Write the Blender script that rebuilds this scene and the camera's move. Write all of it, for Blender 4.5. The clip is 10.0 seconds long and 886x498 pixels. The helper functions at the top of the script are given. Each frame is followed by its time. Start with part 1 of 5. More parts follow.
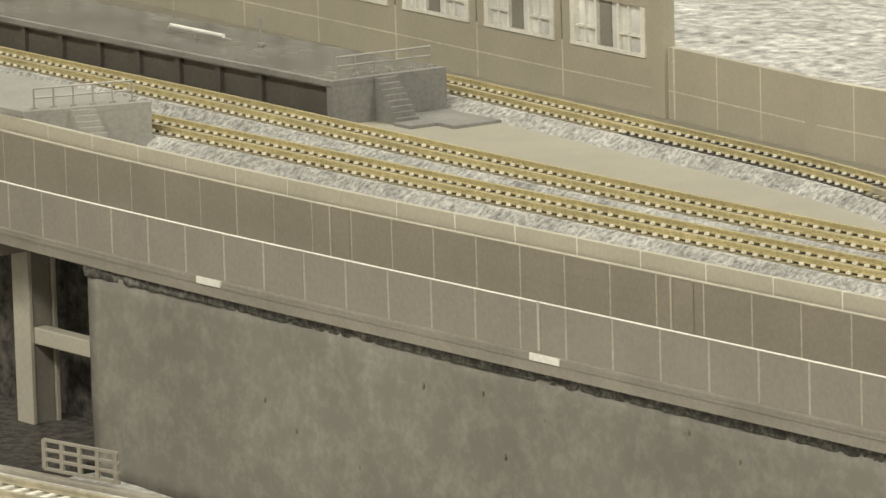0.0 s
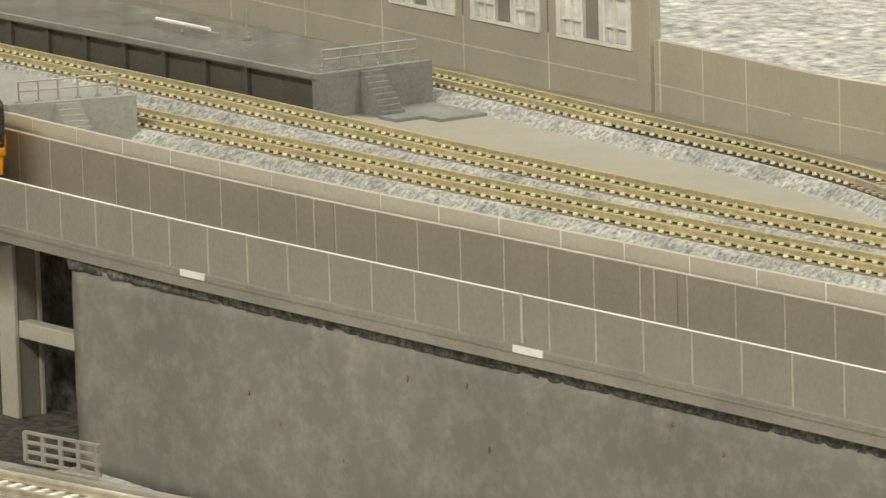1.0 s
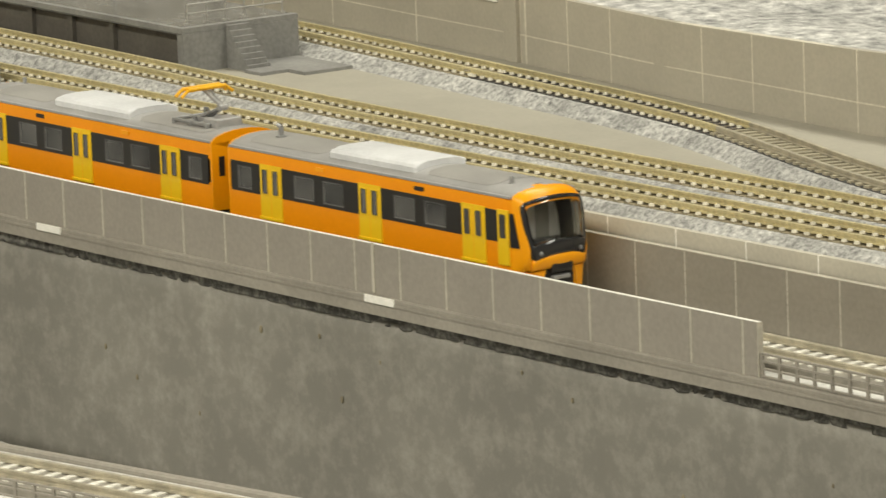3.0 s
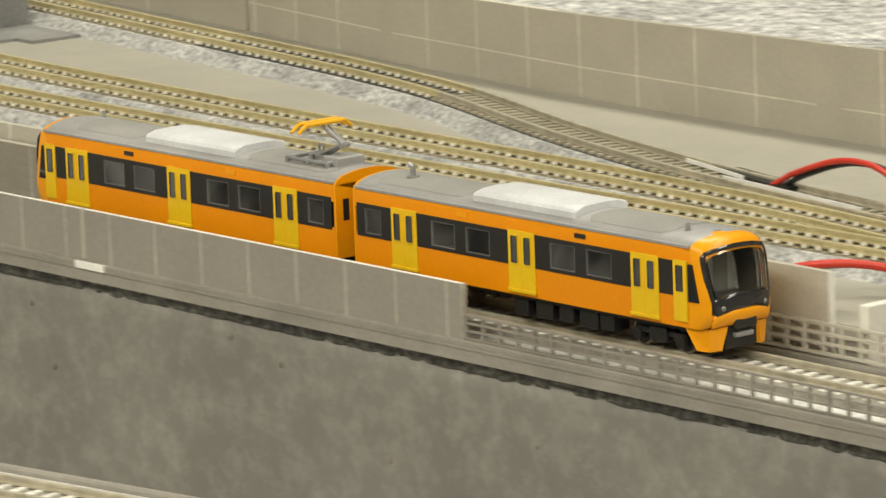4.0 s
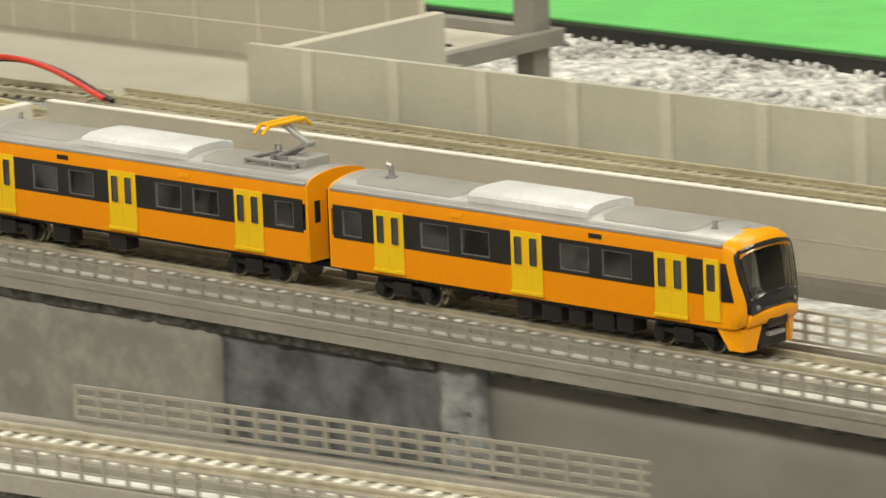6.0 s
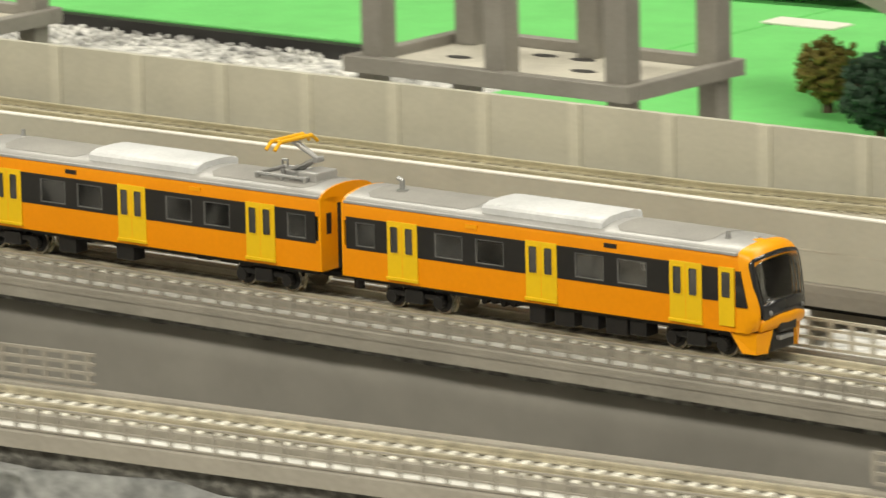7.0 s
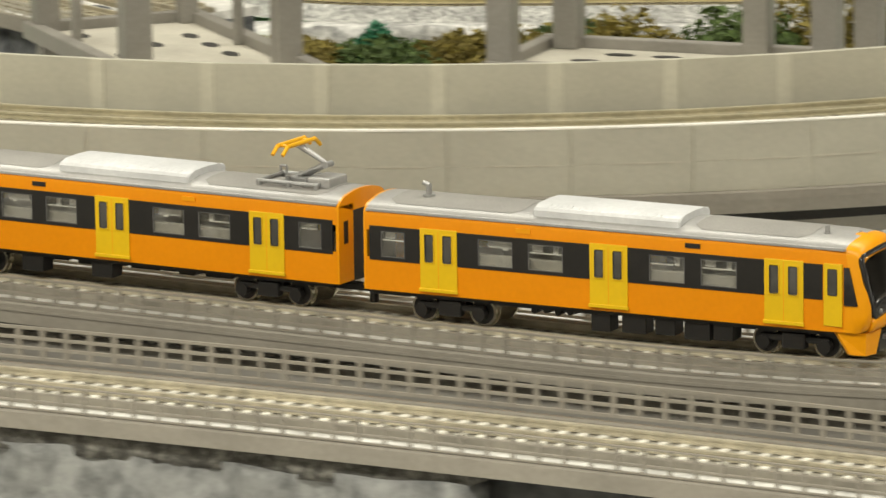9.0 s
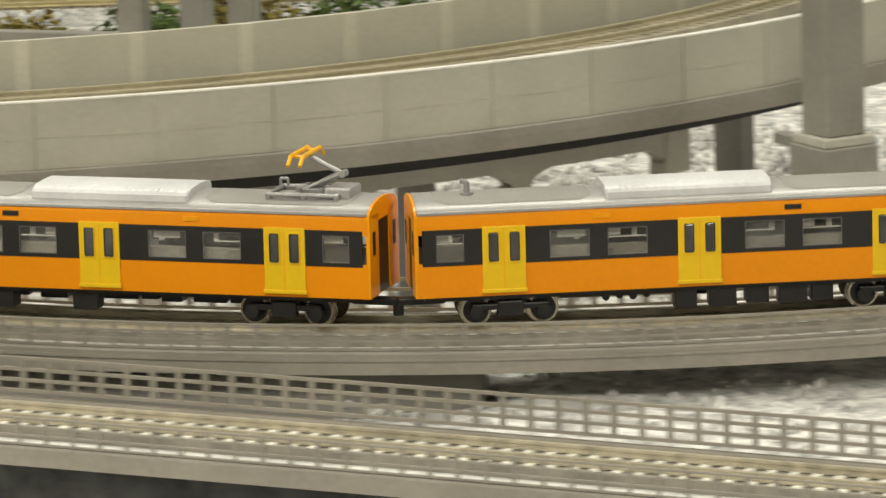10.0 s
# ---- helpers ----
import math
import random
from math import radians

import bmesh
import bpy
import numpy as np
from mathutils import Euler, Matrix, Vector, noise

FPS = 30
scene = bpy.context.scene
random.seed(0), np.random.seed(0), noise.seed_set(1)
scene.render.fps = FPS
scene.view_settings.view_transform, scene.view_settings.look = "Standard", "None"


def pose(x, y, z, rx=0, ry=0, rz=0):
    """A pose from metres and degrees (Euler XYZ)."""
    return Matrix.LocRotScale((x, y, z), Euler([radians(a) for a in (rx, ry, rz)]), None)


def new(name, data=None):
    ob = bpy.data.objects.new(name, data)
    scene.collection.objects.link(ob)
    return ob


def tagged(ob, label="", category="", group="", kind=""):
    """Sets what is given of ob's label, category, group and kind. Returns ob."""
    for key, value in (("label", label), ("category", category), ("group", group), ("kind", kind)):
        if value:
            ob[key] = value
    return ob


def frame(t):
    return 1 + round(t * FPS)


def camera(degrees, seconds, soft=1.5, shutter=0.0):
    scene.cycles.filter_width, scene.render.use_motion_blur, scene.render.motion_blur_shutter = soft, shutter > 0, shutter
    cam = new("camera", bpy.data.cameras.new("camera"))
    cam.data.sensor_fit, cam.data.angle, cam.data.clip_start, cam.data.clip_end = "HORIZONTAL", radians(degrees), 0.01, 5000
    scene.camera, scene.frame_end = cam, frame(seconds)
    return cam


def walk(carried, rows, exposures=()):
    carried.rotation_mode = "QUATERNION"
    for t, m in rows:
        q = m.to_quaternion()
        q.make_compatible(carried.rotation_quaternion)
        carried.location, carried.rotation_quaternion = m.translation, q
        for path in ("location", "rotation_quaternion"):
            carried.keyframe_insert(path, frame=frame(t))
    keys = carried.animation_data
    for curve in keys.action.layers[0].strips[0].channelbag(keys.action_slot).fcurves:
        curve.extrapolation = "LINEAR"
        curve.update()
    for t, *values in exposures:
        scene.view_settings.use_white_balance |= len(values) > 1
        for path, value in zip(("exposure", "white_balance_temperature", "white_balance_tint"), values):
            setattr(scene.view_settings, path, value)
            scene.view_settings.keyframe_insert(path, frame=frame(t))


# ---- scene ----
# ---- camera ----
cam = camera(8.823, 10.0, shutter=0.3)
PATH = [
    (0, pose(0.4691, -0.7818, 0.2489, 79.648, 1.603, 52.810)),
    (0.5, pose(0.4684, -0.7805, 0.2479, 79.642, 1.636, 52.797)),
    (1, pose(0.4696, -0.7780, 0.2470, 79.634, 1.662, 52.783)),
    (1.5, pose(0.4707, -0.7754, 0.2465, 79.569, 1.802, 52.691)),
    (2, pose(0.4736, -0.7721, 0.2453, 79.477, 2.016, 52.535)),
    (2.5, pose(0.4764, -0.7670, 0.2443, 79.371, 2.017, 52.398)),
    (3.8, pose(0.4862, -0.7446, 0.2345, 79.208, 2.169, 50.791)),
    (4, pose(0.4897, -0.7396, 0.2341, 79.119, 2.111, 50.243)),
    (4.5, pose(0.5036, -0.7299, 0.2336, 78.656, 2.239, 48.718)),
    (5, pose(0.5237, -0.7403, 0.2390, 77.994, 2.250, 46.253)),
    (5.5, pose(0.5933, -0.7776, 0.2447, 77.890, 2.175, 44.733)),
    (5.7, pose(0.6245, -0.7945, 0.2478, 77.891, 2.215, 43.906)),
    (6.8, pose(0.7757, -0.9080, 0.2573, 78.328, 1.676, 39.758)),
    (7, pose(0.7987, -0.9259, 0.2588, 78.344, 1.294, 38.846)),
    (7.5, pose(0.8472, -0.9640, 0.2595, 78.380, 0.635, 36.731)),
    (8, pose(0.8840, -0.9843, 0.2568, 78.489, 0.316, 34.847)),
    (8.5, pose(0.9003, -0.9810, 0.2528, 78.368, 0.495, 32.632)),
    (9, pose(0.9126, -0.9658, 0.2410, 78.530, 0.797, 30.324)),
    (9.5, pose(0.9331, -0.9522, 0.2319, 78.704, 1.197, 28.080)),
    (10, pose(0.9544, -0.9389, 0.2204, 79.054, 1.445, 25.881)),
]
walk(cam, PATH, exposures=[(0, 0.08), (2.0, 0.06), (3.0, 0.07), (4.5, 0.07), (5.5, 0.05), (7.0, 0.16), (8.5, 0.18), (9.0, 0.11), (9.5, 0.03), (10, -0.02)])

# ---- light: a closed room with ceiling panels ----
MM = 0.001
world = bpy.data.worlds.new("room_air")
world.use_nodes = True
world.node_tree.nodes["Background"].inputs[0].default_value = (1.0, 0.93, 0.82, 1)
world.node_tree.nodes["Background"].inputs[1].default_value = 0.05
scene.world = world
for lx, ly, pw in ((-1.0, -1.5, 23.0), (0.3, -1.5, 23.0), (1.6, -1.5, 23.0), (-1.0, 0.7, 14.0), (0.3, 0.7, 14.0), (1.6, 0.7, 14.0)):
    ld = bpy.data.lights.new("ceiling_panel_light", "AREA")
    ld.shape, ld.size, ld.size_y, ld.energy, ld.color = "RECTANGLE", 1.1, 0.35, pw, (1.0, 0.962, 0.838)
    lo = new("ceiling_panel_light", ld)
    lo.matrix_world = pose(lx, ly, 1.58)


# ---- materials ----
def mat(name, col, rough=0.5, metal=0.0, var=0.12, scale=900.0, bump=0.15, col2=None, big=60.0, bigvar=0.12, spec=0.5, island=False, detail=4.0, nrough=0.5, lo=0.35, hi=0.65):
    m = bpy.data.materials.new(name)
    m.use_nodes = True
    nt = m.node_tree
    bs = nt.nodes["Principled BSDF"]
    tc = nt.nodes.new("ShaderNodeTexCoord")
    n1, n2 = nt.nodes.new("ShaderNodeTexNoise"), nt.nodes.new("ShaderNodeTexNoise")
    n1.inputs["Scale"].default_value, n2.inputs["Scale"].default_value = scale, big
    n1.inputs["Detail"].default_value, n1.inputs["Roughness"].default_value, n2.inputs["Detail"].default_value = detail, nrough, 5
    for n in (n1, n2):
        nt.links.new(tc.outputs["Object"], n.inputs["Vector"])
    c2 = col2 or tuple(min(1, c * 1.35) for c in col)
    mix = nt.nodes.new("ShaderNodeMix")
    mix.data_type = "RGBA"
    mix.inputs["A"].default_value, mix.inputs["B"].default_value = (*[c * (1 - var) for c in col], 1), (*[c * (1 - var) + d * var for c, d in zip(col, c2)], 1) if not col2 else (*col2, 1)
    ramp = nt.nodes.new("ShaderNodeMapRange")
    ramp.inputs[1].default_value, ramp.inputs[2].default_value = lo, hi
    nt.links.new(n1.outputs["Fac"], ramp.inputs[0])
    nt.links.new(ramp.outputs[0], mix.inputs["Factor"])
    hs = nt.nodes.new("ShaderNodeHueSaturation")
    r2 = nt.nodes.new("ShaderNodeMapRange")
    r2.inputs[1].default_value, r2.inputs[2].default_value, r2.inputs[3].default_value, r2.inputs[4].default_value = 0.3, 0.7, 1 - bigvar, 1 + bigvar
    nt.links.new(n2.outputs["Fac"], r2.inputs[0])
    val = r2.outputs[0]
    if island:
        ge = nt.nodes.new("ShaderNodeNewGeometry")
        r3 = nt.nodes.new("ShaderNodeMapRange")
        r3.inputs[3].default_value, r3.inputs[4].default_value = 0.75, 1.2
        oi, ad = nt.nodes.new("ShaderNodeObjectInfo"), nt.nodes.new("ShaderNodeMath")
        nt.links.new(ge.outputs["Random Per Island"], ad.inputs[0])
        nt.links.new(oi.outputs["Random"], ad.inputs[1])
        r3.inputs[1].default_value, r3.inputs[2].default_value = 0.2, 1.8
        nt.links.new(ad.outputs[0], r3.inputs[0])
        mu = nt.nodes.new("ShaderNodeMath")
        mu.operation = "MULTIPLY"
        nt.links.new(val, mu.inputs[0])
        nt.links.new(r3.outputs[0], mu.inputs[1])
        val = mu.outputs[0]
    nt.links.new(val, hs.inputs["Value"])
    nt.links.new(mix.outputs["Result"], hs.inputs["Color"])
    nt.links.new(hs.outputs["Color"], bs.inputs["Base Color"])
    bs.inputs["Roughness"].default_value, bs.inputs["Metallic"].default_value = rough, metal
    bs.inputs["Specular IOR Level"].default_value = spec
    if bump:
        bp = nt.nodes.new("ShaderNodeBump")
        bp.inputs["Strength"].default_value, bp.inputs["Distance"].default_value = bump, 0.0004
        nt.links.new(n1.outputs["Fac"], bp.inputs["Height"])
        nt.links.new(bp.outputs["Normal"], bs.inputs["Normal"])
    return m


PLASTIC = mat("parapet_plastic", (0.30, 0.275, 0.235), 0.55, var=0.08, bump=0.05, bigvar=0.06)
# the parapet plastic again, darkened for the shade on the inner wall
PLASTIC_IN_SHADED = mat("inner_wall_plastic_shaded", (0.27, 0.245, 0.20), 0.55, var=0.08, bump=0.05, bigvar=0.06)
JOINT = mat("pale_joint", (0.46, 0.43, 0.355), 0.5, var=0.15, bump=0.05)
JOINT_BACK = mat("back_wall_joint", (0.66, 0.62, 0.51), 0.5, var=0.15, bump=0.05)
CREAM = mat("cream_cap", (0.50, 0.47, 0.39), 0.5, var=0.08, bump=0.05, bigvar=0.05)
PILASTER = mat("rear_pilaster_plastic", (0.56, 0.538, 0.445), 0.5, var=0.06, bump=0.04, bigvar=0.06)
CREAMPLATE = mat("cream_plate", (0.80, 0.775, 0.69), 0.45, var=0.06, bump=0.03, bigvar=0.05)
ENDPLATE = mat("end_plate_beige", (0.58, 0.55, 0.46), 0.5, var=0.06, bump=0.04, bigvar=0.06)
REARWALL = mat("rear_wall_plastic", (0.475, 0.457, 0.378), 0.5, var=0.06, bump=0.04, bigvar=0.06)
WHITE_EDGE = mat("white_edge", (0.85, 0.83, 0.76), 0.4, var=0.1, bump=0.03)
GIRDER = mat("girder_plastic", (0.29, 0.268, 0.227), 0.5, var=0.1, bump=0.06)
DECK = mat("deck_grey", (0.70, 0.69, 0.65), 0.45, var=0.25, scale=400, bump=0.1)
RAIL = mat("rail_brass", (0.62, 0.545, 0.315), 0.4, 0.35, var=0.2, bump=0.05)
RAIL_TAN = mat("rail_yellowed", (0.50, 0.455, 0.32), 0.42, 0.35, var=0.2, bump=0.05)
RAIL_GREY = mat("rail_dulled", (0.52, 0.475, 0.365), 0.42, 0.35, var=0.25, scale=300, bump=0.05)
JOINT_IN = mat("inner_wall_joint", (0.47, 0.435, 0.36), 0.5, var=0.15, bump=0.05)
BED_GREY = mat("roadbed_grey_brown", (0.275, 0.255, 0.21), 0.55, var=0.25, scale=250, bump=0.1)
# the white glint of the sleepers is put into this base colour
TIE_GLINT = mat("sleeper_glint_pale", (0.85, 0.83, 0.74), 0.22, var=0.2, bump=0.05, island=True)
TIE_TAN = mat("sleeper_tan", (0.40, 0.36, 0.26), 0.4, var=0.2, bump=0.05, island=True)
CHAIR = mat("rail_chair_pale", (0.88, 0.84, 0.70), 0.2, var=0.15, bump=0.04, island=True)
TIE_DARK = mat("sleeper_dark", (0.10, 0.085, 0.07), 0.3, var=0.2, bump=0.05, island=True)
BED = mat("roadbed_brown", (0.24, 0.205, 0.13), 0.6, var=0.2, bump=0.1)
BALLAST = mat("ballast_granite", (0.24, 0.238, 0.23), 0.85, var=0.5, scale=620, bump=0.6, col2=(0.60, 0.595, 0.56), big=70, bigvar=0.25, detail=8, nrough=0.75)
YARDFLOOR = mat("yard_floor_grey", (0.37, 0.35, 0.29), 0.55, var=0.05, bump=0.04, bigvar=0.06)
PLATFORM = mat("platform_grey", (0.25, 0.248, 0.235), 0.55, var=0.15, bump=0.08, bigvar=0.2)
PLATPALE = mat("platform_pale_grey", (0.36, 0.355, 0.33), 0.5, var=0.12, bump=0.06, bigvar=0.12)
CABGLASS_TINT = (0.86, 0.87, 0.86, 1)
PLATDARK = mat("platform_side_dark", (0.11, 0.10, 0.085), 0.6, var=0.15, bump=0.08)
METALRAIL = mat("handrail_grey", (0.42, 0.41, 0.38), 0.4, 0.3, var=0.1, bump=0.03)
LAMPWHITE = mat("lamp_tube_white", (0.85, 0.84, 0.8), 0.3, var=0.05, bump=0.0)
GRAVEL = mat("white_gravel", (0.42, 0.42, 0.41), 0.9, var=0.5, scale=150, bump=0.9, col2=(0.85, 0.84, 0.80), big=25, bigvar=0.2, detail=9, nrough=0.7)
GREEN = mat("green_board", (0.16, 0.60, 0.16), 0.55, var=0.05, bump=0.05, bigvar=0.07)
TOWER = mat("tower_grey", (0.27, 0.255, 0.225), 0.5, var=0.08, bump=0.05)
ARCHGREY = mat("arch_pale_grey", (0.47, 0.45, 0.39), 0.5, var=0.08, bump=0.05)
TOWERSLAB = mat("tower_slab_pale", (0.55, 0.52, 0.44), 0.55, var=0.1, bump=0.05)
BLACK = mat("black_plastic", (0.018, 0.017, 0.016), 0.4, var=0.1, bump=0.05)
WIRERED = mat("red_wire", (0.62, 0.045, 0.025), 0.35, var=0.1, bump=0.0)
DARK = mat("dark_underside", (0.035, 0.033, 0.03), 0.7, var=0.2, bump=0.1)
ORANGE = mat("orange_paint", (0.88, 0.30, 0.002), 0.36, var=0.03, bump=0.02, bigvar=0.03, spec=0.3)
NOSE = mat("nose_orange_paint", (0.93, 0.37, 0.004), 0.3, var=0.03, bump=0.02, bigvar=0.03, spec=0.35)
YELLOW = mat("door_yellow_paint", (0.86, 0.55, 0.012), 0.36, var=0.03, bump=0.02, bigvar=0.03, spec=0.35)
SILVER = mat("silver_trim", (0.43, 0.425, 0.415), 0.4, 0.3, var=0.06, bump=0.03)
ROOF = mat("roof_grey", (0.30, 0.29, 0.27), 0.6, var=0.1, scale=2500, bump=0.15)
ACWHITE = mat("cooler_pale_grey", (0.69, 0.70, 0.71), 0.4, var=0.06, bump=0.05)
WINDOW = mat("tinted_pane", (0.075, 0.073, 0.068), 0.1, var=0.2, scale=220, bump=0.0, big=90, bigvar=0.3, spec=0.8)
SHIELD = mat("windscreen_black", (0.022, 0.022, 0.023), 0.07, var=0.1, scale=150, bump=0.0, bigvar=0.05, spec=0.55)
STEEL = mat("wheel_steel", (0.6, 0.56, 0.45), 0.25, 0.9, var=0.1, bump=0.03)
PANTO_Y = mat("pantograph_yellow", (0.9, 0.46, 0.01), 0.35, var=0.05, bump=0.02)
PANTO_G = mat("pantograph_grey", (0.36, 0.36, 0.355), 0.4, 0.4, var=0.1, bump=0.03)
LAMPCLEAR = mat("headlamp_lens", (0.20, 0.20, 0.19), 0.12, var=0.1, bump=0.0)
LEAF_D = mat("leaf_dark_green", (0.025, 0.06, 0.03), 0.8, var=0.4, scale=500, bump=0.3, island=True)
LEAF_O = mat("leaf_olive", (0.19, 0.15, 0.025), 0.8, var=0.4, scale=500, bump=0.3, island=True)
LEAF_G = mat("leaf_olive_green", (0.075, 0.12, 0.025), 0.8, var=0.4, scale=500, bump=0.3, island=True)
LEAF_E = mat("leaf_emerald", (0.03, 0.17, 0.085), 0.8, var=0.4, scale=500, bump=0.3, island=True)
BARK = mat("bark", (0.09, 0.06, 0.035), 0.8)
ROCKNEAR = mat("rock_pale_grey", (0.165, 0.17, 0.168), 0.75, var=0.3, scale=170, bump=1.0, col2=(0.33, 0.336, 0.326), big=30, bigvar=0.18, detail=10, nrough=0.66)
FOAM = mat("torn_foam", (0.13, 0.125, 0.11), 0.9, var=0.5, scale=420, bump=0.6, col2=(0.32, 0.31, 0.275), detail=10, nrough=0.75, lo=0.45, hi=0.7)
ROCK = mat("rock_blue_grey", (0.082, 0.089, 0.094), 0.9, var=0.4, scale=220, bump=0.8, col2=(0.21, 0.22, 0.225), big=40, bigvar=0.25, detail=9, nrough=0.65)
PLASTER = mat("plaster_grey", (0.288, 0.275, 0.238), 0.8, var=0.25, scale=120, bump=0.6, col2=(0.355, 0.338, 0.293), big=30, bigvar=0.12, detail=15, nrough=0.78, lo=0.47, hi=0.76)
SMOOTHWALL = mat("smooth_grey_board", (0.215, 0.203, 0.178), 0.75, var=0.1, scale=60, bump=0.05, big=18, bigvar=0.18, detail=8, nrough=0.6)
SLATE = mat("slate_dark", (0.065, 0.066, 0.067), 0.7, var=0.3, scale=120, bump=0.3, col2=(0.15, 0.155, 0.155), big=35, bigvar=0.3, detail=9, nrough=0.65)
ROOMWALL = mat("room_paint", (0.62, 0.59, 0.53), 0.8, var=0.05, scale=40, big=3, bump=0.0)
ROOMFLOOR = mat("room_floor", (0.25, 0.22, 0.18), 0.6, var=0.1, scale=40, big=3, bump=0.0)
WALLGRID = mat("back_wall_plastic", (0.435, 0.402, 0.325), 0.5, var=0.06, bump=0.04, bigvar=0.06)
PALE_IN = mat("car_interior_pale", (0.80, 0.79, 0.74), 0.5, var=0.1, bump=0.0)
SEAT = mat("car_seat_pale", (0.30, 0.285, 0.24), 0.7, var=0.2)
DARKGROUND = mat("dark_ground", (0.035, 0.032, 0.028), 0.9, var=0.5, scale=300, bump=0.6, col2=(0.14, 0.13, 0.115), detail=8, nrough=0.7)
GLASSY = mat("shop_window_glass", (0.80, 0.80, 0.77), 0.1, var=0.2, scale=120, bump=0.0)
STRAPPAINT = mat("platform_top_grey", (0.16, 0.16, 0.152), 0.24, var=0.25, scale=300, bump=0.08, big=40, bigvar=0.25)


def pane_glass():
    """Clear car window: mostly see-through with a glossy face and a painted grey reflection haze."""
    m = bpy.data.materials.new("clear_pane")
    m.use_nodes = True
    nt = m.node_tree
    nt.nodes.remove(nt.nodes["Principled BSDF"])
    tr, gl, mx, fr = (nt.nodes.new(n) for n in ("ShaderNodeBsdfTransparent", "ShaderNodeBsdfGlossy", "ShaderNodeMixShader", "ShaderNodeFresnel"))
    tr.inputs["Color"].default_value = (0.93, 0.93, 0.91, 1)
    gl.inputs["Roughness"].default_value = 0.06
    fr.inputs["IOR"].default_value = 1.6
    nt.links.new(fr.outputs[0], mx.inputs[0])
    # patchy grey diffuse part imitates reflections on the pane
    df, m2 = nt.nodes.new("ShaderNodeBsdfDiffuse"), nt.nodes.new("ShaderNodeMixShader")
    ns, tc = nt.nodes.new("ShaderNodeTexNoise"), nt.nodes.new("ShaderNodeTexCoord")
    ns.inputs["Scale"].default_value = 140.0
    nt.links.new(tc.outputs["Object"], ns.inputs["Vector"])
    rp = nt.nodes.new("ShaderNodeMapRange")
    rp.inputs[1].default_value, rp.inputs[2].default_value, rp.inputs[3].default_value, rp.inputs[4].default_value = 0.38, 0.66, 0.015, 0.13
    nt.links.new(ns.outputs["Fac"], rp.inputs[0])
    df.inputs["Color"].default_value = (0.62, 0.61, 0.57, 1)
    nt.links.new(rp.outputs[0], m2.inputs[0])
    nt.links.new(tr.outputs[0], m2.inputs[1])
    nt.links.new(df.outputs[0], m2.inputs[2])
    nt.links.new(m2.outputs[0], mx.inputs[1])
    nt.links.new(gl.outputs[0], mx.inputs[2])
    nt.links.new(mx.outputs[0], nt.nodes["Material Output"].inputs[0])
    return m


PANE = pane_glass()
WINRIM = mat("window_rim_grey", (0.14, 0.138, 0.132), 0.3, var=0.1, bump=0.0)


def cab_glass():
    """Smoked windscreen: tinted see-through with a clear reflection."""
    m = bpy.data.materials.new("smoked_glass")
    m.use_nodes = True
    nt = m.node_tree
    nt.nodes.remove(nt.nodes["Principled BSDF"])
    tr, gl, mx, fr = (nt.nodes.new(n) for n in ("ShaderNodeBsdfTransparent", "ShaderNodeBsdfGlossy", "ShaderNodeMixShader", "ShaderNodeFresnel"))
    tr.inputs["Color"].default_value = CABGLASS_TINT
    gl.inputs["Roughness"].default_value = 0.04
    fr.inputs["IOR"].default_value = 1.65
    nt.links.new(fr.outputs[0], mx.inputs[0])
    nt.links.new(tr.outputs[0], mx.inputs[1])
    nt.links.new(gl.outputs[0], mx.inputs[2])
    nt.links.new(mx.outputs[0], nt.nodes["Material Output"].inputs[0])
    return m


CABGLASS = cab_glass()


# ---- mesh helpers, in millimetres ----
def part(name, bm, material, parent=None, label=""):
    me = bpy.data.meshes.new(name)
    bmesh.ops.recalc_face_normals(bm, faces=bm.faces[:])
    bm.to_mesh(me)
    bm.free()
    me.transform(Matrix.Diagonal((MM, MM, MM, 1)))
    for m in (material if isinstance(material, (list, tuple)) else [material]):
        me.materials.append(m)
    ob = new(name, me)
    if parent:
        ob.parent = parent
    if label:
        tagged(ob, label)
    return ob


def thing(name, label, category, group="", kind="", at=None):
    ob = new(name)
    ob.empty_display_size = 0.01
    if at is not None:
        ob.matrix_world = at
    return tagged(ob, label, category, group, kind)


def box(bm, x0, x1, y0, y1, z0, z1, m=None, bevel=0.0):
    vs = [bm.verts.new((x, y, z)) for x in (x0, x1) for y in (y0, y1) for z in (z0, z1)]
    if m is not None:
        for v in vs:
            v.co = m @ v.co
    fs = [bm.faces.new([vs[i] for i in f]) for f in ((0, 1, 3, 2), (4, 6, 7, 5), (0, 4, 5, 1), (2, 3, 7, 6), (0, 2, 6, 4), (1, 5, 7, 3))]
    if bevel:
        es = list({e for f in fs for e in f.edges})
        bmesh.ops.bevel(bm, geom=es, offset=bevel, segments=2, affect="EDGES", profile=0.5)
    return fs


def cyl(bm, p0, p1, r, n=10):
    a, b = Vector(p0), Vector(p1)
    m = Matrix.Translation((a + b) / 2) @ (b - a).to_track_quat("Z", "Y").to_matrix().to_4x4()
    bmesh.ops.create_cone(bm, cap_ends=True, segments=n, radius1=r, radius2=r, depth=(b - a).length, matrix=m)


def boxpart(name, parent, material, *b, bevel=0.0, label=""):
    bm = bmesh.new()
    box(bm, *b, bevel=bevel)
    return part(name, bm, material, parent, label)


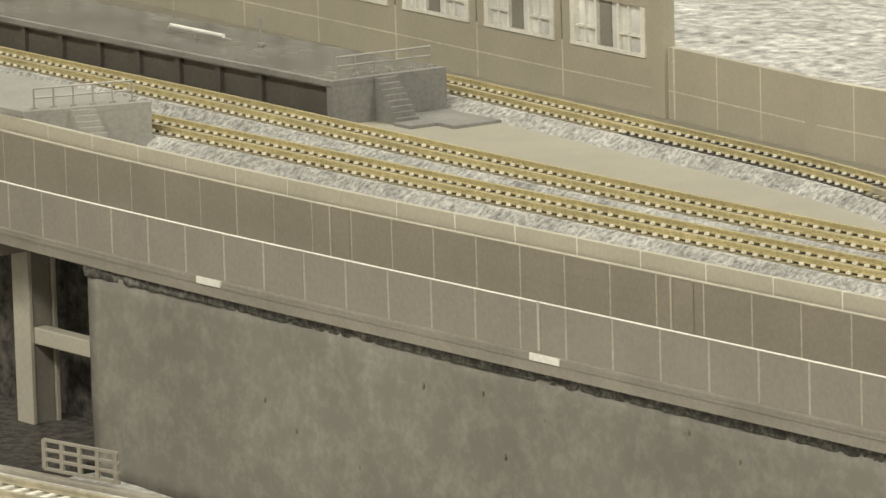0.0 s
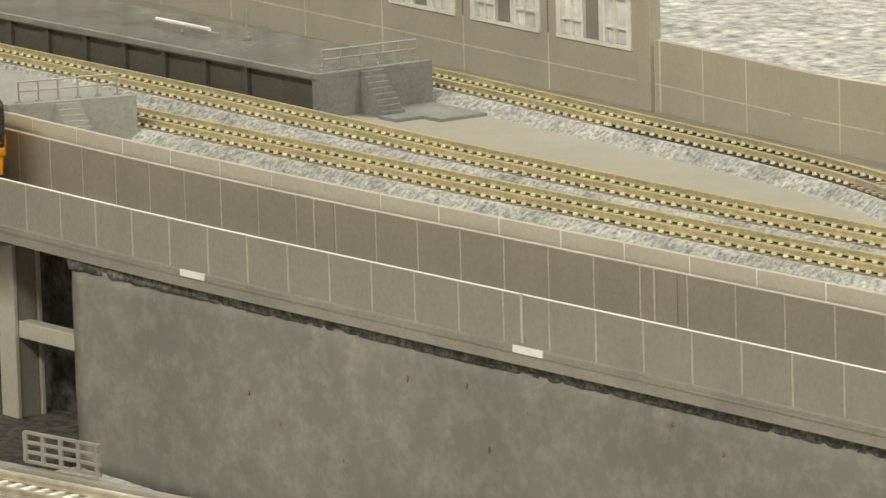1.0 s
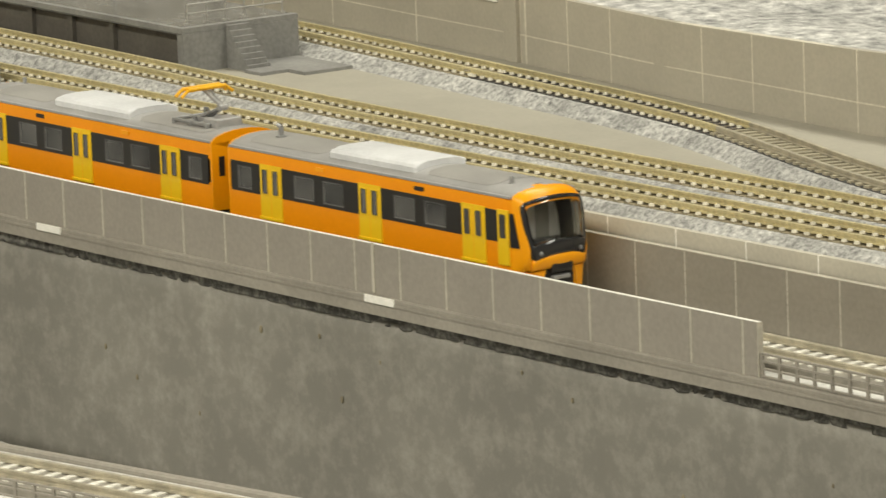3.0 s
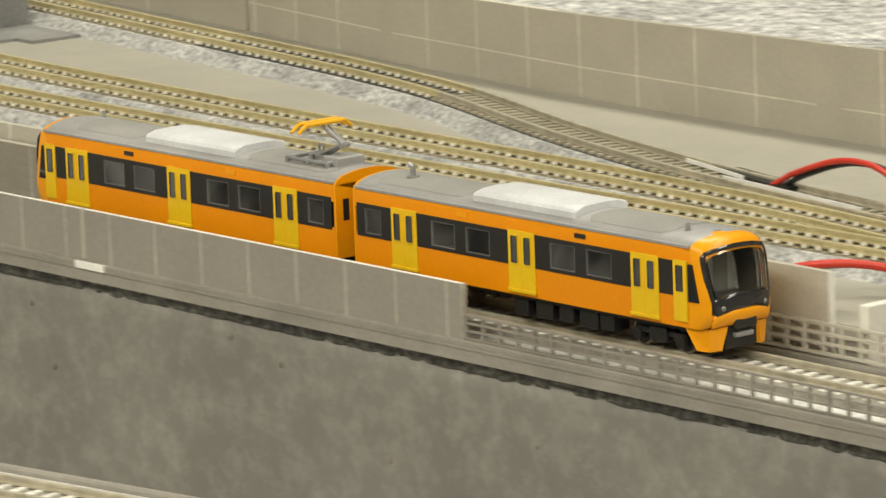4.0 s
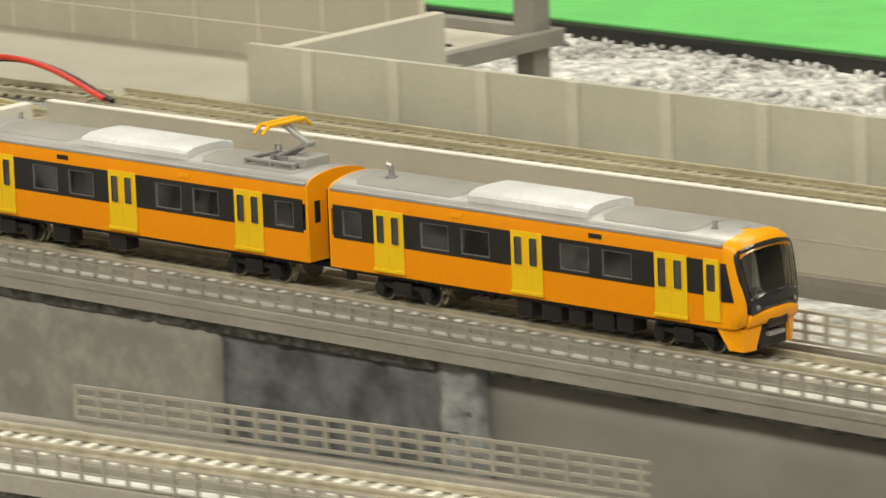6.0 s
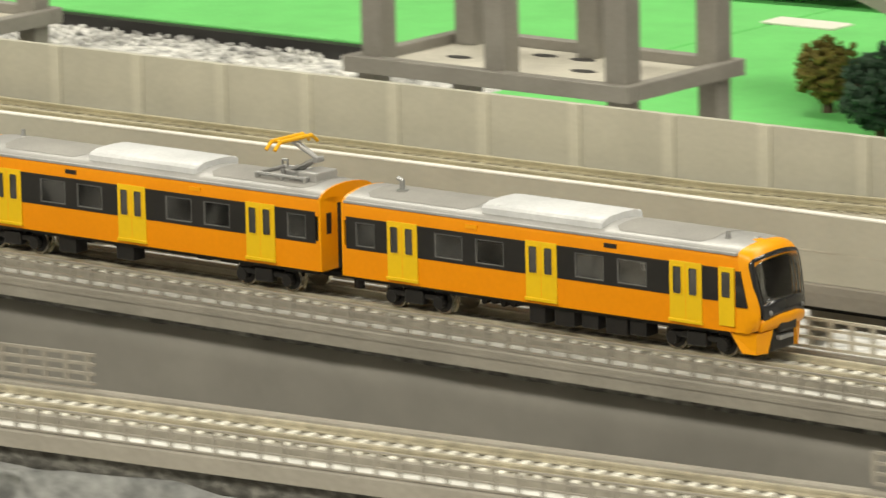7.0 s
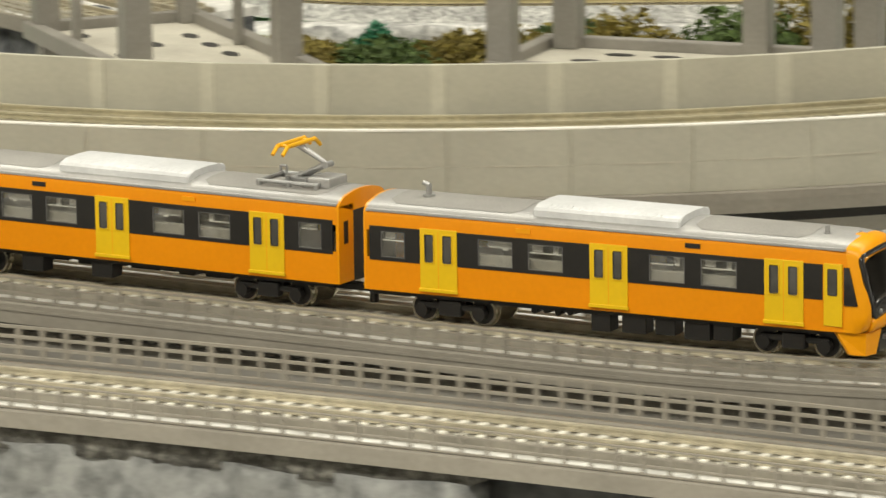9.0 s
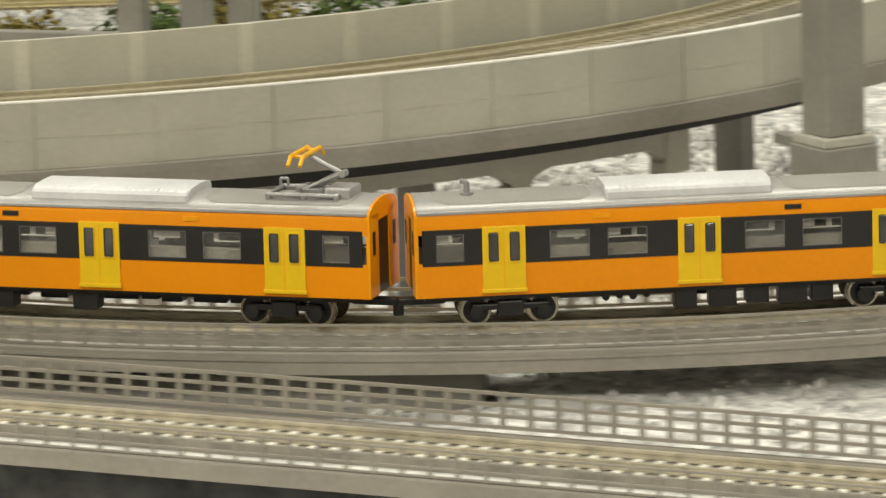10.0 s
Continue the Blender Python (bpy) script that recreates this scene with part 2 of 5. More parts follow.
# A way is a list of (x, y); at(way, s) gives the place and heading s millimetres along it.
def arc(cx, cy, r, a0, a1, n):
    return [(cx + r * math.cos(radians(a0 + (a1 - a0) * i / n)), cy + r * math.sin(radians(a0 + (a1 - a0) * i / n))) for i in range(n + 1)]


def lengths(way):
    out = [0.0]
    for p, q in zip(way, way[1:]):
        out.append(out[-1] + math.dist(p, q))
    return out


def at(way, s, cum=None):
    cum = cum or lengths(way)
    i = 0
    while i < len(way) - 2 and cum[i + 1] < s:
        i += 1
    p, q = way[i], way[i + 1]
    k = (s - cum[i]) / (cum[i + 1] - cum[i])
    return p[0] + k * (q[0] - p[0]), p[1] + k * (q[1] - p[1]), math.atan2(q[1] - p[1], q[0] - p[0])


def normals(way):
    out = []
    for i in range(len(way)):
        p, q = way[max(0, i - 1)], way[min(len(way) - 1, i + 1)]
        d = math.hypot(q[0] - p[0], q[1] - p[1])
        out.append((-(q[1] - p[1]) / d, (q[0] - p[0]) / d))
    return out


def sweep(bm, way, prof, closed=True):
    rows = []
    for (x, y), (nx, ny) in zip(way, normals(way)):
        rows.append([bm.verts.new((x + o * nx, y + o * ny, z)) for o, z in prof])
    n = len(prof)
    for a, b in zip(rows, rows[1:]):
        for i in range(n if closed else n - 1):
            bm.faces.new((a[i], a[(i + 1) % n], b[(i + 1) % n], b[i]))
    if closed:
        bm.faces.new(rows[0])
        bm.faces.new(rows[-1][::-1])


def rect(o0, o1, z0, z1):
    return [(o0, z0), (o1, z0), (o1, z1), (o0, z1)]


def cut(way, s0, s1, step=12.0):
    """The stretch of a way from s0 to s1."""
    cum = lengths(way)
    inner = [s for s in cum if s0 + 0.5 < s < s1 - 0.5]
    return [at(way, s, cum)[:2] for s in [s0, *inner, s1]]


def piece(way, s, cum):
    x, y, h = at(way, s, cum)
    return Matrix.Translation((x, y, 0)) @ Matrix.Rotation(h, 4, "Z")


def no_lift(x):
    return 0.0


def sleeper(bm, zr, chairs, m=None):
    """One sleeper; on the yard tracks it carries pale chairs on both sides of each rail."""
    box(bm, -0.8, 0.8, -6.7, 6.7, zr - 2.6, zr - (1.75 if chairs else 1.4), m)
    if chairs:
        for y in (-6.5, -3.7, 2.6, 5.4):
            vs = [(x, yy, z) for z, k in ((zr - 2.3, 1.0), (zr - 1.15, 0.75)) for x, yy in ((-0.6 * k, y + 0.55 - 0.55 * k), (0.6 * k, y + 0.55 - 0.55 * k), (0.6 * k, y + 0.55 + 0.55 * k), (-0.6 * k, y + 0.55 + 0.55 * k))]
            q = [bm.verts.new(m @ Vector(v) if m is not None else v) for v in vs]
            for f in ((4, 5, 6, 7), (0, 1, 5, 4), (1, 2, 6, 5), (2, 3, 7, 6), (3, 0, 4, 7)):
                bm.faces.new([q[k] for k in f]).material_index = 1


def track(name, way, zr, label, tie=None, bed="slab", pitch=4.1, kind="structure", rail=None, base=None, singles=None, lift=no_lift, chairs=False):
    """Two rails on sleepers; zr is the top of the rails; sleepers between x of singles are pieces."""
    t = thing(name, label, "railway track", "model railway tracks", kind)
    for o in (-4.5, 4.5):
        bm = bmesh.new()
        sweep(bm, way, [(o - 0.75, zr - 1.5), (o + 0.75, zr - 1.5), (o + 0.75, zr - 1.3), (o + 0.3, zr - 1.1), (o + 0.3, zr - 0.65), (o + 0.5, zr - 0.5), (o + 0.5, zr), (o - 0.5, zr), (o - 0.5, zr - 0.5), (o - 0.3, zr - 0.65), (o - 0.3, zr - 1.1), (o - 0.75, zr - 1.3)])
        part("rail", bm, rail or RAIL, t)
    cum = lengths(way)
    bm = bmesh.new()
    s, spots = 1.0, []
    while s < cum[-1]:
        m = piece(way, s, cum)
        if singles and singles[0] <= m.translation.x <= singles[1]:
            spots.append(m)
        else:
            sleeper(bm, zr, chairs, m)
        s += pitch
    if bm.verts:
        tagged(part("sleeper_rest", bm, [tie or TIE_GLINT, CHAIR], t), kind="stuff")
    else:
        bm.free()
    sm = None
    for m in spots:
        if sm is None:
            bm = bmesh.new()
            sleeper(bm, zr, chairs)
            ob = part("sleeper", bm, [tie or TIE_GLINT, CHAIR], t)
            sm = ob.data
        else:
            ob = new("sleeper", sm)
            ob.parent = t
        ob.matrix_basis = Matrix.Translation(m.translation * MM) @ m.to_3x3().to_4x4()
    bm = bmesh.new()
    if bed == "ballast":
        sweep(bm, way, [(-14.5, zr - 6.5), (14.5, zr - 6.5), (8.6, zr - 2.1), (-8.6, zr - 2.1)])
        part("ballast_bed", bm, BALLAST, t)
        bm = bmesh.new()
        sweep(bm, way, rect(-7.0, 7.0, zr - 2.5, zr - 1.95))
        part("roadbed", bm, base or BED, t)
    else:
        sweep(bm, way, rect(-8.2, 8.2, zr - 4.0, zr - 1.65))
        part("roadbed", bm, base or BED, t)
    if lift is not no_lift:
        for ob in t.children:
            for v in ob.data.vertices:
                v.co.z += lift(v.co.x / MM) * MM
    return t


def railing(t, way, s0, s1, off, z0, z1, post=5.3, material=None, bar=0.3, wide=0.55):
    """A lattice railing along a way."""
    w = cut(way, s0, s1)
    m = material or GIRDER
    for k in range(4):
        z = z0 + (z1 - z0) * k / 3
        bm = bmesh.new()
        sweep(bm, w, rect(off - 0.3, off + 0.3, z - bar, z + bar))
        part("railing_bar", bm, m, t)
    cum = lengths(way)
    bm = bmesh.new()
    s = s0
    while s <= s1:
        box(bm, -wide, wide, off - 0.24, off + 0.24, z0, z1, piece(way, s, cum))
        s += post
    tagged(part("railing_post_row", bm, m, t), kind="stuff")


def panels(t, way, s0, s1, off, thick, z0, z1, pitch, material, joint, first=0.0, jw=0.7, name="wall_panel", proud=0.12):
    """A wall of separate panels with pale upright joints between them."""
    cum = lengths(way)
    bm = bmesh.new()
    sweep(bm, cut(way, s0, s1), rect(off + 0.04, off + thick - 0.04, z0, z1 - 0.05))
    part("wall_core", bm, joint, t)
    s = s0 + (first % pitch) - pitch
    while s < s1:
        a, b = max(s, s0), min(s + pitch, s1)
        if b - a > 1:
            m = piece(way, (a + b) / 2, cum)
            h = (b - a - jw) / 2
            bm = bmesh.new()
            box(bm, -h, h, off, off + thick, z0 + 0.05, z1, m, bevel=0.05)
            part(name, bm, material, t)
        s += pitch


def rough_face(name, way, z0, z1, off, amp, material, label, category, step=6.0, freq=0.035, kind="structure"):
    """An uneven upright face along a way, thick behind."""
    cum = lengths(way)
    nx = max(2, int(cum[-1] / step))
    nz = max(2, int((z1 - z0) / step))
    bm = bmesh.new()
    front, back = [], []
    for i in range(nx + 1):
        x, y, h = at(way, cum[-1] * i / nx, cum)
        c0, c1 = [], []
        for j in range(nz + 1):
            z = z0 + (z1 - z0) * j / nz
            d = amp * (noise.noise(Vector((x, y * 0.3, z)) * freq) + 0.5 * noise.noise(Vector((x, 7, z)) * freq * 3) + 0.25 * noise.noise(Vector((x, 3, z)) * freq * 8))
            o = off + d
            c0.append(bm.verts.new((x - math.sin(h) * o, y + math.cos(h) * o, z + (amp * 0.6 * noise.noise(Vector((x * 0.06, 1.7, 0))) if j == nz else 0))))
            c1.append(bm.verts.new((x - math.sin(h) * (off + 14), y + math.cos(h) * (off + 14), z)))
        front.append(c0)
        back.append(c1)
    for g, flip in ((front, False), (back, True)):
        for a, b in zip(g, g[1:]):
            for j in range(nz):
                f = (a[j], b[j], b[j + 1], a[j + 1])
                bm.faces.new(f[::-1] if flip else f)
    for i in (0, nx):
        for j in range(nz):
            bm.faces.new((front[i][j], front[i][j + 1], back[i][j + 1], back[i][j]))
    for j in (0, nz):
        for i in range(nx):
            bm.faces.new((front[i][j], back[i][j], back[i + 1][j], front[i + 1][j]))
    for f in bm.faces:
        f.smooth = True
    return tagged(part(name, bm, material), label, category, kind=kind)


# ---- the room and the layout board ----
bm = bmesh.new()
box(bm, -3000, 3500, -2600, 3400, -960, -900)
tagged(part("floor", bm, ROOMFLOOR), "brown room floor under the layout", "floor", kind="structure")
bm = bmesh.new()
box(bm, -3000, 3500, -2600, 3400, 1600, 1660)
tagged(part("ceiling", bm, ROOMWALL), "pale painted room ceiling", "ceiling", kind="structure")
for nm, b in (("wall_north", (-3000, 3500, 3400, 3460)), ("wall_south", (-3000, 3500, -2660, -2600)), ("wall_west", (-3060, -3000, -2600, 3400)), ("wall_east", (3500, 3560, -2600, 3400))):
    bm = bmesh.new()
    box(bm, *b, -900, 1600)
    tagged(part(nm, bm, ROOMWALL), "pale painted room wall", "wall", kind="structure")
BASE = -60.0
bm = bmesh.new()
box(bm, -1700, 1500, -420, 2200, BASE - 30, BASE - 2)
table = tagged(part("layout_board", bm, SMOOTHWALL), "grey board that carries the model layout", "table", kind="structure")
for lx in (-1600, 1400):
    for ly in (-350, 2100):
        boxpart("table_leg", table, BARK, lx - 35, lx + 35, ly - 35, ly + 35, -900, BASE - 30, bevel=4)
# gravel ground, gently uneven
bm = bmesh.new()
NX, NY = 120, 100
grid = [[bm.verts.new((-1690 + 3180 * i / NX, -410 + 2600 * j / NY, BASE + 2.2 * noise.noise(Vector((i * 0.9, j * 0.9, 0))))) for j in range(NY + 1)] for i in range(NX + 1)]
for i in range(NX):
    for j in range(NY):
        bm.faces.new((grid[i][j], grid[i + 1][j], grid[i + 1][j + 1], grid[i][j + 1])).smooth = True
tagged(part("gravel_ground", bm, GRAVEL), "pale grey gravel scatter covering the layout board", "ground", kind="structure")

# loose gravel lumps where the ground shows
rg = random.Random(11)
base = bmesh.new()
bmesh.ops.create_icosphere(base, subdivisions=1, radius=1.0)
bv = [v.co.copy() for v in base.verts]
bf = [[v.index for v in f.verts] for f in base.faces]
base.free()
vv, ff = [], []
for gx0, gx1, gy0, gy1, cnt in ((-1100, -640, 235, 500, 4000), (-640, -300, 235, 500, 8500), (-60, 520, 300, 560, 5500), (470, 900, -50, 190, 1800)):
    for _ in range(cnt):
        px, py = rg.uniform(gx0, gx1), rg.uniform(gy0, gy1)
        r = rg.uniform(0.6, 1.5) if gx0 == -640 else rg.uniform(0.7, 2.3)
        rot = Euler((rg.uniform(0, 6), rg.uniform(0, 6), rg.uniform(0, 6))).to_matrix()
        zz = BASE + (0.5 if gx0 == -640 else 0.9) if gx0 < 400 else -13.4
        k = len(vv)
        for v in bv:
            q = rot @ Vector((v.x * r, v.y * r * 0.8, v.z * r * 0.7)) * rg.uniform(0.8, 1.15)
            vv.append(((px + q.x) * MM, (py + q.y) * MM, (zz + q.z) * MM))
        ff += [[k + i for i in f] for f in bf]
me = bpy.data.meshes.new("gravel_lumps")
me.from_pydata(vv, [], ff)
me.materials.append(GRAVEL)
tagged(new("gravel_lumps", me), "loose pale grey gravel lumps on the board", "gravel", kind="stuff")

# ---- ways ----
R1 = 280.0


def bend(x):
    """The line begins to curve away beyond the bank."""
    return min(0.0, x + 600.0) ** 2 / 5200.0


FRONT = [(-1150.0 + 20 * i, bend(-1150.0 + 20 * i)) for i in range(77)] + arc(376, R1, R1, -90, -10, 40)[1:]
FRONT = [p for p in FRONT if p[0] <= 376 or p[1] > 0]
FRONT_LEAD = lengths(FRONT[:57])[-1] + 30.0  # length of the way up to x = 0
NEAR = [(-760, -226.0), (-480, -182.0), (-165, -133.5), (0, -112.0), (106, -100.5), (200, -90.5), (281, -83.0), (350, -77.5), (420, -74.0), (520, -72.0), (620, -71.5), (760, -71.5), (950, -71.5)]
RC = (130.0, 385.0)
REAR_A = [(-300 + 20 * i, 66.0) for i in range(22)] + arc(*RC, 319, -90, 5, 48)[1:]
REAR_N = [(-266 + 10 * i, 43.2 + 6.8 * min(1, i / 32)) for i in range(40)] + arc(*RC, 335, -89, 5, 60)[1:]
REAR_F = [(-264 + 20 * i, 105.5 + 8.5 * i / 19) for i in range(20)] + arc(*RC, 271.0, -90, 5, 60)[1:]
REAR_B = [(-300 + 20 * i, 96.0 + 6.0 * max(0.0, i - 8) / 13) for i in range(22)] + arc(*RC, 283, -90, 5, 48)[1:]

# ---- front viaduct ----
fv = thing("front_viaduct", "grey-beige plastic single-track model viaduct with panelled parapet and lattice railing", "viaduct", "model viaducts", "structure")
bm = bmesh.new()
sweep(bm, FRONT, [(-17.5, -6.8), (17.5, -6.8), (17.5, -3.6), (-17.5, -3.6)])
part("deck", bm, DECK, fv)
for o in (-18.6, 16.6):
    bm = bmesh.new()
    sweep(bm, FRONT, [(o, -6.8), (o + 2, -6.8), (o + 2, -2.7), (o + 1.6, -2.4), (o + 0.4, -2.4), (o, -2.8)])
    part("edge_girder", bm, GIRDER, fv)
    bm = bmesh.new()
    sweep(bm, FRONT, rect(o - 0.25, o + 2.25, -4.2, -3.6))
    part("girder_moulding", bm, GIRDER, fv)
XEND = FRONT_LEAD - 384.8  # where the parapet stops, along the way
panels(fv, FRONT, 0, XEND, -18.2, 1.4, -2.4, 9.0, 16.35, PLASTIC, JOINT, first=FRONT_LEAD - 553.1)
bm = bmesh.new()
sweep(bm, cut(FRONT, 0, XEND), rect(-18.22, -17.3, 9.02, 9.12))
part("parapet_edge", bm, WHITE_EDGE, fv, "worn white top edge")
panels(fv, FRONT, 0, XEND + 30, 16.4, 1.4, -3.5, 10.7, 16.6, PLASTIC_IN_SHADED, JOINT_IN, first=FRONT_LEAD - 597.9, jw=0.55)
bm = bmesh.new()
sweep(bm, cut(FRONT, 0, XEND + 30), rect(16.3, 17.9, 10.65, 10.85))
part("parapet_edge", bm, JOINT, fv)
for z in (0.4, 3.3, 6.2):
    bm = bmesh.new()
    sweep(bm, cut(FRONT, 0, XEND + 30), rect(16.365, 16.5, z - 0.09, z + 0.09))
    part("wall_rib", bm, PLASTIC_IN_SHADED, fv)
for sx, sw in ((-641.0, 5.0), (-511.0, 5.3)):
    boxpart("white_joiner_clip", fv, WHITE_EDGE, sx - sw, sx + sw, -19.1 + bend(sx), -18.5 + bend(sx), -4.1, -2.4, bevel=0.15)
boxpart("parapet_joint_post", fv, CREAM, -513.9, -513.0, -18.5, -18.1, -1.8, 9.3)
for sx in (-639.5, -509.6):
    boxpart("joint_strip", fv, JOINT_IN, sx - 0.3, sx + 0.3, 16.2 + bend(sx), 16.6 + bend(sx), -3.4, 10.6)
    boxpart("joint_cover", fv, PLASTIC_IN_SHADED, sx + 1.0, sx + 8.0, 16.15 + bend(sx), 16.5 + bend(sx), -3.4, 10.4, bevel=0.1)
FEND = lengths(FRONT)[-1]
railing(fv, FRONT, XEND + 0.5, FEND, -17.6, -2.1, 2.6, bar=0.2, wide=0.4)
railing(fv, FRONT, XEND + 31, FEND, 17.4, -1.6, 4.4, material=CREAM)
track("front_track", FRONT, 0.0, "brass-coloured rails on sleepers painted pale for their glint along the front viaduct", kind="thing", rail=RAIL_GREY, base=BED_GREY, singles=(-780, 430))

# pillar under the open end of the viaduct
for px in (-748.8, -905.0):
    pier = thing("viaduct_pier", "beige plastic portal pier under the viaduct with a cross bar", "pier", "viaduct piers")
    boxpart("pier_leg", pier, GIRDER, px - 3.2, px + 3.2, -1.5, 4.5, BASE, -11, bevel=0.4)
    for py in (-2.2, 5.2):
        boxpart("leg_edge", pier, CREAM, px - 3.8, px + 3.8, py - 0.6, py + 0.6, BASE, -11, bevel=0.2)
    boxpart("pier_head", pier, GIRDER, px - 6, px + 6, -17, 17, -11, -6.9, bevel=0.4)
boxpart("bank_crossbar", None, CREAM, -745.6, -690, -1.5, 2.5, -35.6, -31.2, bevel=0.3)
tagged(bpy.data.objects["bank_crossbar"], "beige plastic bar between the pier and the bank", "bar")

# added board, coloured dark for the shade below the deck
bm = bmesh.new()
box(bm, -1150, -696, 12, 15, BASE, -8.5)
tagged(part("under_viaduct_board", bm, DARKGROUND), "dark mottled board added for the shade under the viaduct", "board")
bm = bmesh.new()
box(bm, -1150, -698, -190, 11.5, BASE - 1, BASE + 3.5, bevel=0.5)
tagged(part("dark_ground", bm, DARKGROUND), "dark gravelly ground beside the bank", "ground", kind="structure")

# plastered bank and boards below the front viaduct
bank = rough_face("plaster_bank", [(-697, 0), (-154, 0)], BASE, -8.5, -16.2, 0.45, PLASTER, "rough grey plaster retaining bank under the viaduct", "retaining wall", step=4.0)
slate = rough_face("slate_bank", [(-153.5, 0), (-84, 0)], BASE, -7.4, -15.6, 0.35, SLATE, "dark slate-grey patch of the retaining bank", "retaining wall", step=4.0, freq=0.06)
rough_face("bank_corner", [(-92, 0), (-81.5, 0)], BASE, -7.6, -16.1, 0.9, ROCKNEAR, "pale rough broken corner of the bank", "rock", step=1.2, freq=0.2)
smooth = rough_face("smooth_bank", [(-81, 0), (200, 0), (376, 0)] + arc(376, R1, R1, -90, -66, 10)[1:], BASE, -7.2, -13.8, 0.5, SMOOTHWALL, "smooth brownish grey board wall under the viaduct", "retaining wall", step=8.0)
# near-black strip painted for the shade in the gap between bank and girder
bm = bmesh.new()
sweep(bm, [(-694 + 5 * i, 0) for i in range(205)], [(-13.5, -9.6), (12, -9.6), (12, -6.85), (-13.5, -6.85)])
tagged(part("gap_shadow_strip", bm, DARK), "dark strip standing for the shade between bank and girder", "foam strip")
rough_face("torn_foam_edge", [(-698, 0), (-93, 0)], -9.5, -6.9, -16.5, 0.5, FOAM, "dark torn foam edge along the top of the bank", "foam edge", step=1.1, freq=0.3)
rough_face("torn_foam_edge", [(-80, 0), (340, 0)], -8.9, -7.0, -14.6, 0.9, FOAM, "dark torn foam edge along the top of the board", "foam edge", step=1.3, freq=0.2)

# small pits and a chipped red mark in the plaster
for i, (x, z, r) in enumerate(((-559.5, -16.7, 0.9), (-610, -35.1, 0.7), (-537.2, -15.2, 0.6), (-529.6, -28.6, 0.8), (-514.7, -18, 0.6), (-447.6, -16.7, 0.6), (-464.5, -13.1, 0.5), (-622.5, -29.5, 0.7), (-585, -40, 0.6), (-412, -32, 0.7), (-365, -22, 0.5))):
    bm = bmesh.new()
    bmesh.ops.create_uvsphere(bm, u_segments=10, v_segments=6, radius=1.0, matrix=Matrix.Translation((x, -16.4, z)) @ Matrix.Diagonal((r * 0.6, 0.3, r * 1.05, 1)))
    part("plaster_pit", bm, BED, bank, "small dark pit")

# gravel slope where the viaducts part
bm = bmesh.new()
ga = [[bm.verts.new((468 + 12 * i, -52 + 9 * j, -13.0 + 1.6 * noise.noise(Vector((i * 0.8, j * 0.8, 5))) - 1.2 * max(0, 3 - i))) for j in range(28)] for i in range(40)]
for i in range(39):
    for j in range(27):
        bm.faces.new((ga[i][j], ga[i + 1][j], ga[i + 1][j + 1], ga[i][j + 1])).smooth = True
r = bmesh.ops.extrude_face_region(bm, geom=bm.faces[:])
for v in r["geom"]:
    if isinstance(v, bmesh.types.BMVert):
        v.co.z = BASE
tagged(part("gravel_slope", bm, GRAVEL), "pale gravel slope below the curving viaduct", "ground", kind="structure")

# ---- near viaduct ----
nv = thing("near_viaduct", "grey-beige plastic single-track model viaduct with lattice railings", "viaduct", "model viaducts", "structure")
NL = lengths(NEAR)[-1]
NEARS = [at(NEAR, NL * i / 120)[:2] for i in range(121)]
# smooth the bends of the way
for _ in range(6):
    NEARS = [NEARS[0]] + [((a[0] + 2 * b[0] + c[0]) / 4, (a[1] + 2 * b[1] + c[1]) / 4) for a, b, c in zip(NEARS, NEARS[1:], NEARS[2:])] + [NEARS[-1]]
bm = bmesh.new()
sweep(bm, NEARS, rect(-17.5, 17.5, -5.8, -3.6))
part("deck", bm, DECK, nv)
for o in (-18.6, 16.6):
    bm = bmesh.new()
    sweep(bm, NEARS, [(o, -5.9), (o + 2, -5.9), (o + 2, -2.7), (o + 1.6, -2.4), (o + 0.4, -2.4), (o, -2.8)])
    part("edge_girder", bm, GIRDER, nv)
NL = lengths(NEARS)[-1]
railing(nv, NEARS, 0, NL, -17.6, -2.1, 2.5, bar=0.16, wide=0.35)


def s_at_x(way, x):
    cum = lengths(way)
    for i in range(len(way) - 1):
        if way[i][0] <= x <= way[i + 1][0]:
            return cum[i] + (cum[i + 1] - cum[i]) * (x - way[i][0]) / (way[i + 1][0] - way[i][0])
    return cum[-1]


for x0, x1 in ((-486, -464), (-98, 30), (208, 900)):
    railing(nv, NEARS, s_at_x(NEARS, x0), s_at_x(NEARS, x1), 18.2, -1.4, 4.6, post=5.3)
track("near_track", NEARS, 0.0, "brass-coloured rails on sleepers painted pale for their glint along the near viaduct", kind="thing", rail=RAIL_GREY, base=BED_GREY, singles=(-520, 650))
# ground forms below the near viaduct
WN = [(-760, -208), (-165, -131), (106, -100), (191, -91.2)]
rough_face("near_rock_bank", WN, BASE, -9.2, -18.5, 4.0, ROCKNEAR, "pale grey rough rock bank below the near viaduct", "rock", step=2.2, freq=0.085)
rough_face("torn_foam_edge", WN, -10.6, -6.3, -17.2, 0.7, FOAM, "dark torn foam edge along the top of the rock bank", "foam edge", step=1.6, freq=0.24)
rough_face("near_dark_wall", [(191.5, -91), (247, -86)], BASE, -7.2, -8.0, 0.5, SLATE, "dark smooth wall under the near viaduct", "retaining wall", step=6)
rough_face("near_rock_bank", [(247.5, -86), (350, -77), (402, -75)], BASE, -9.2, -17.5, 4.0, ROCKNEAR, "pale grey rough rock bank below the near viaduct", "rock", step=2.2, freq=0.085)
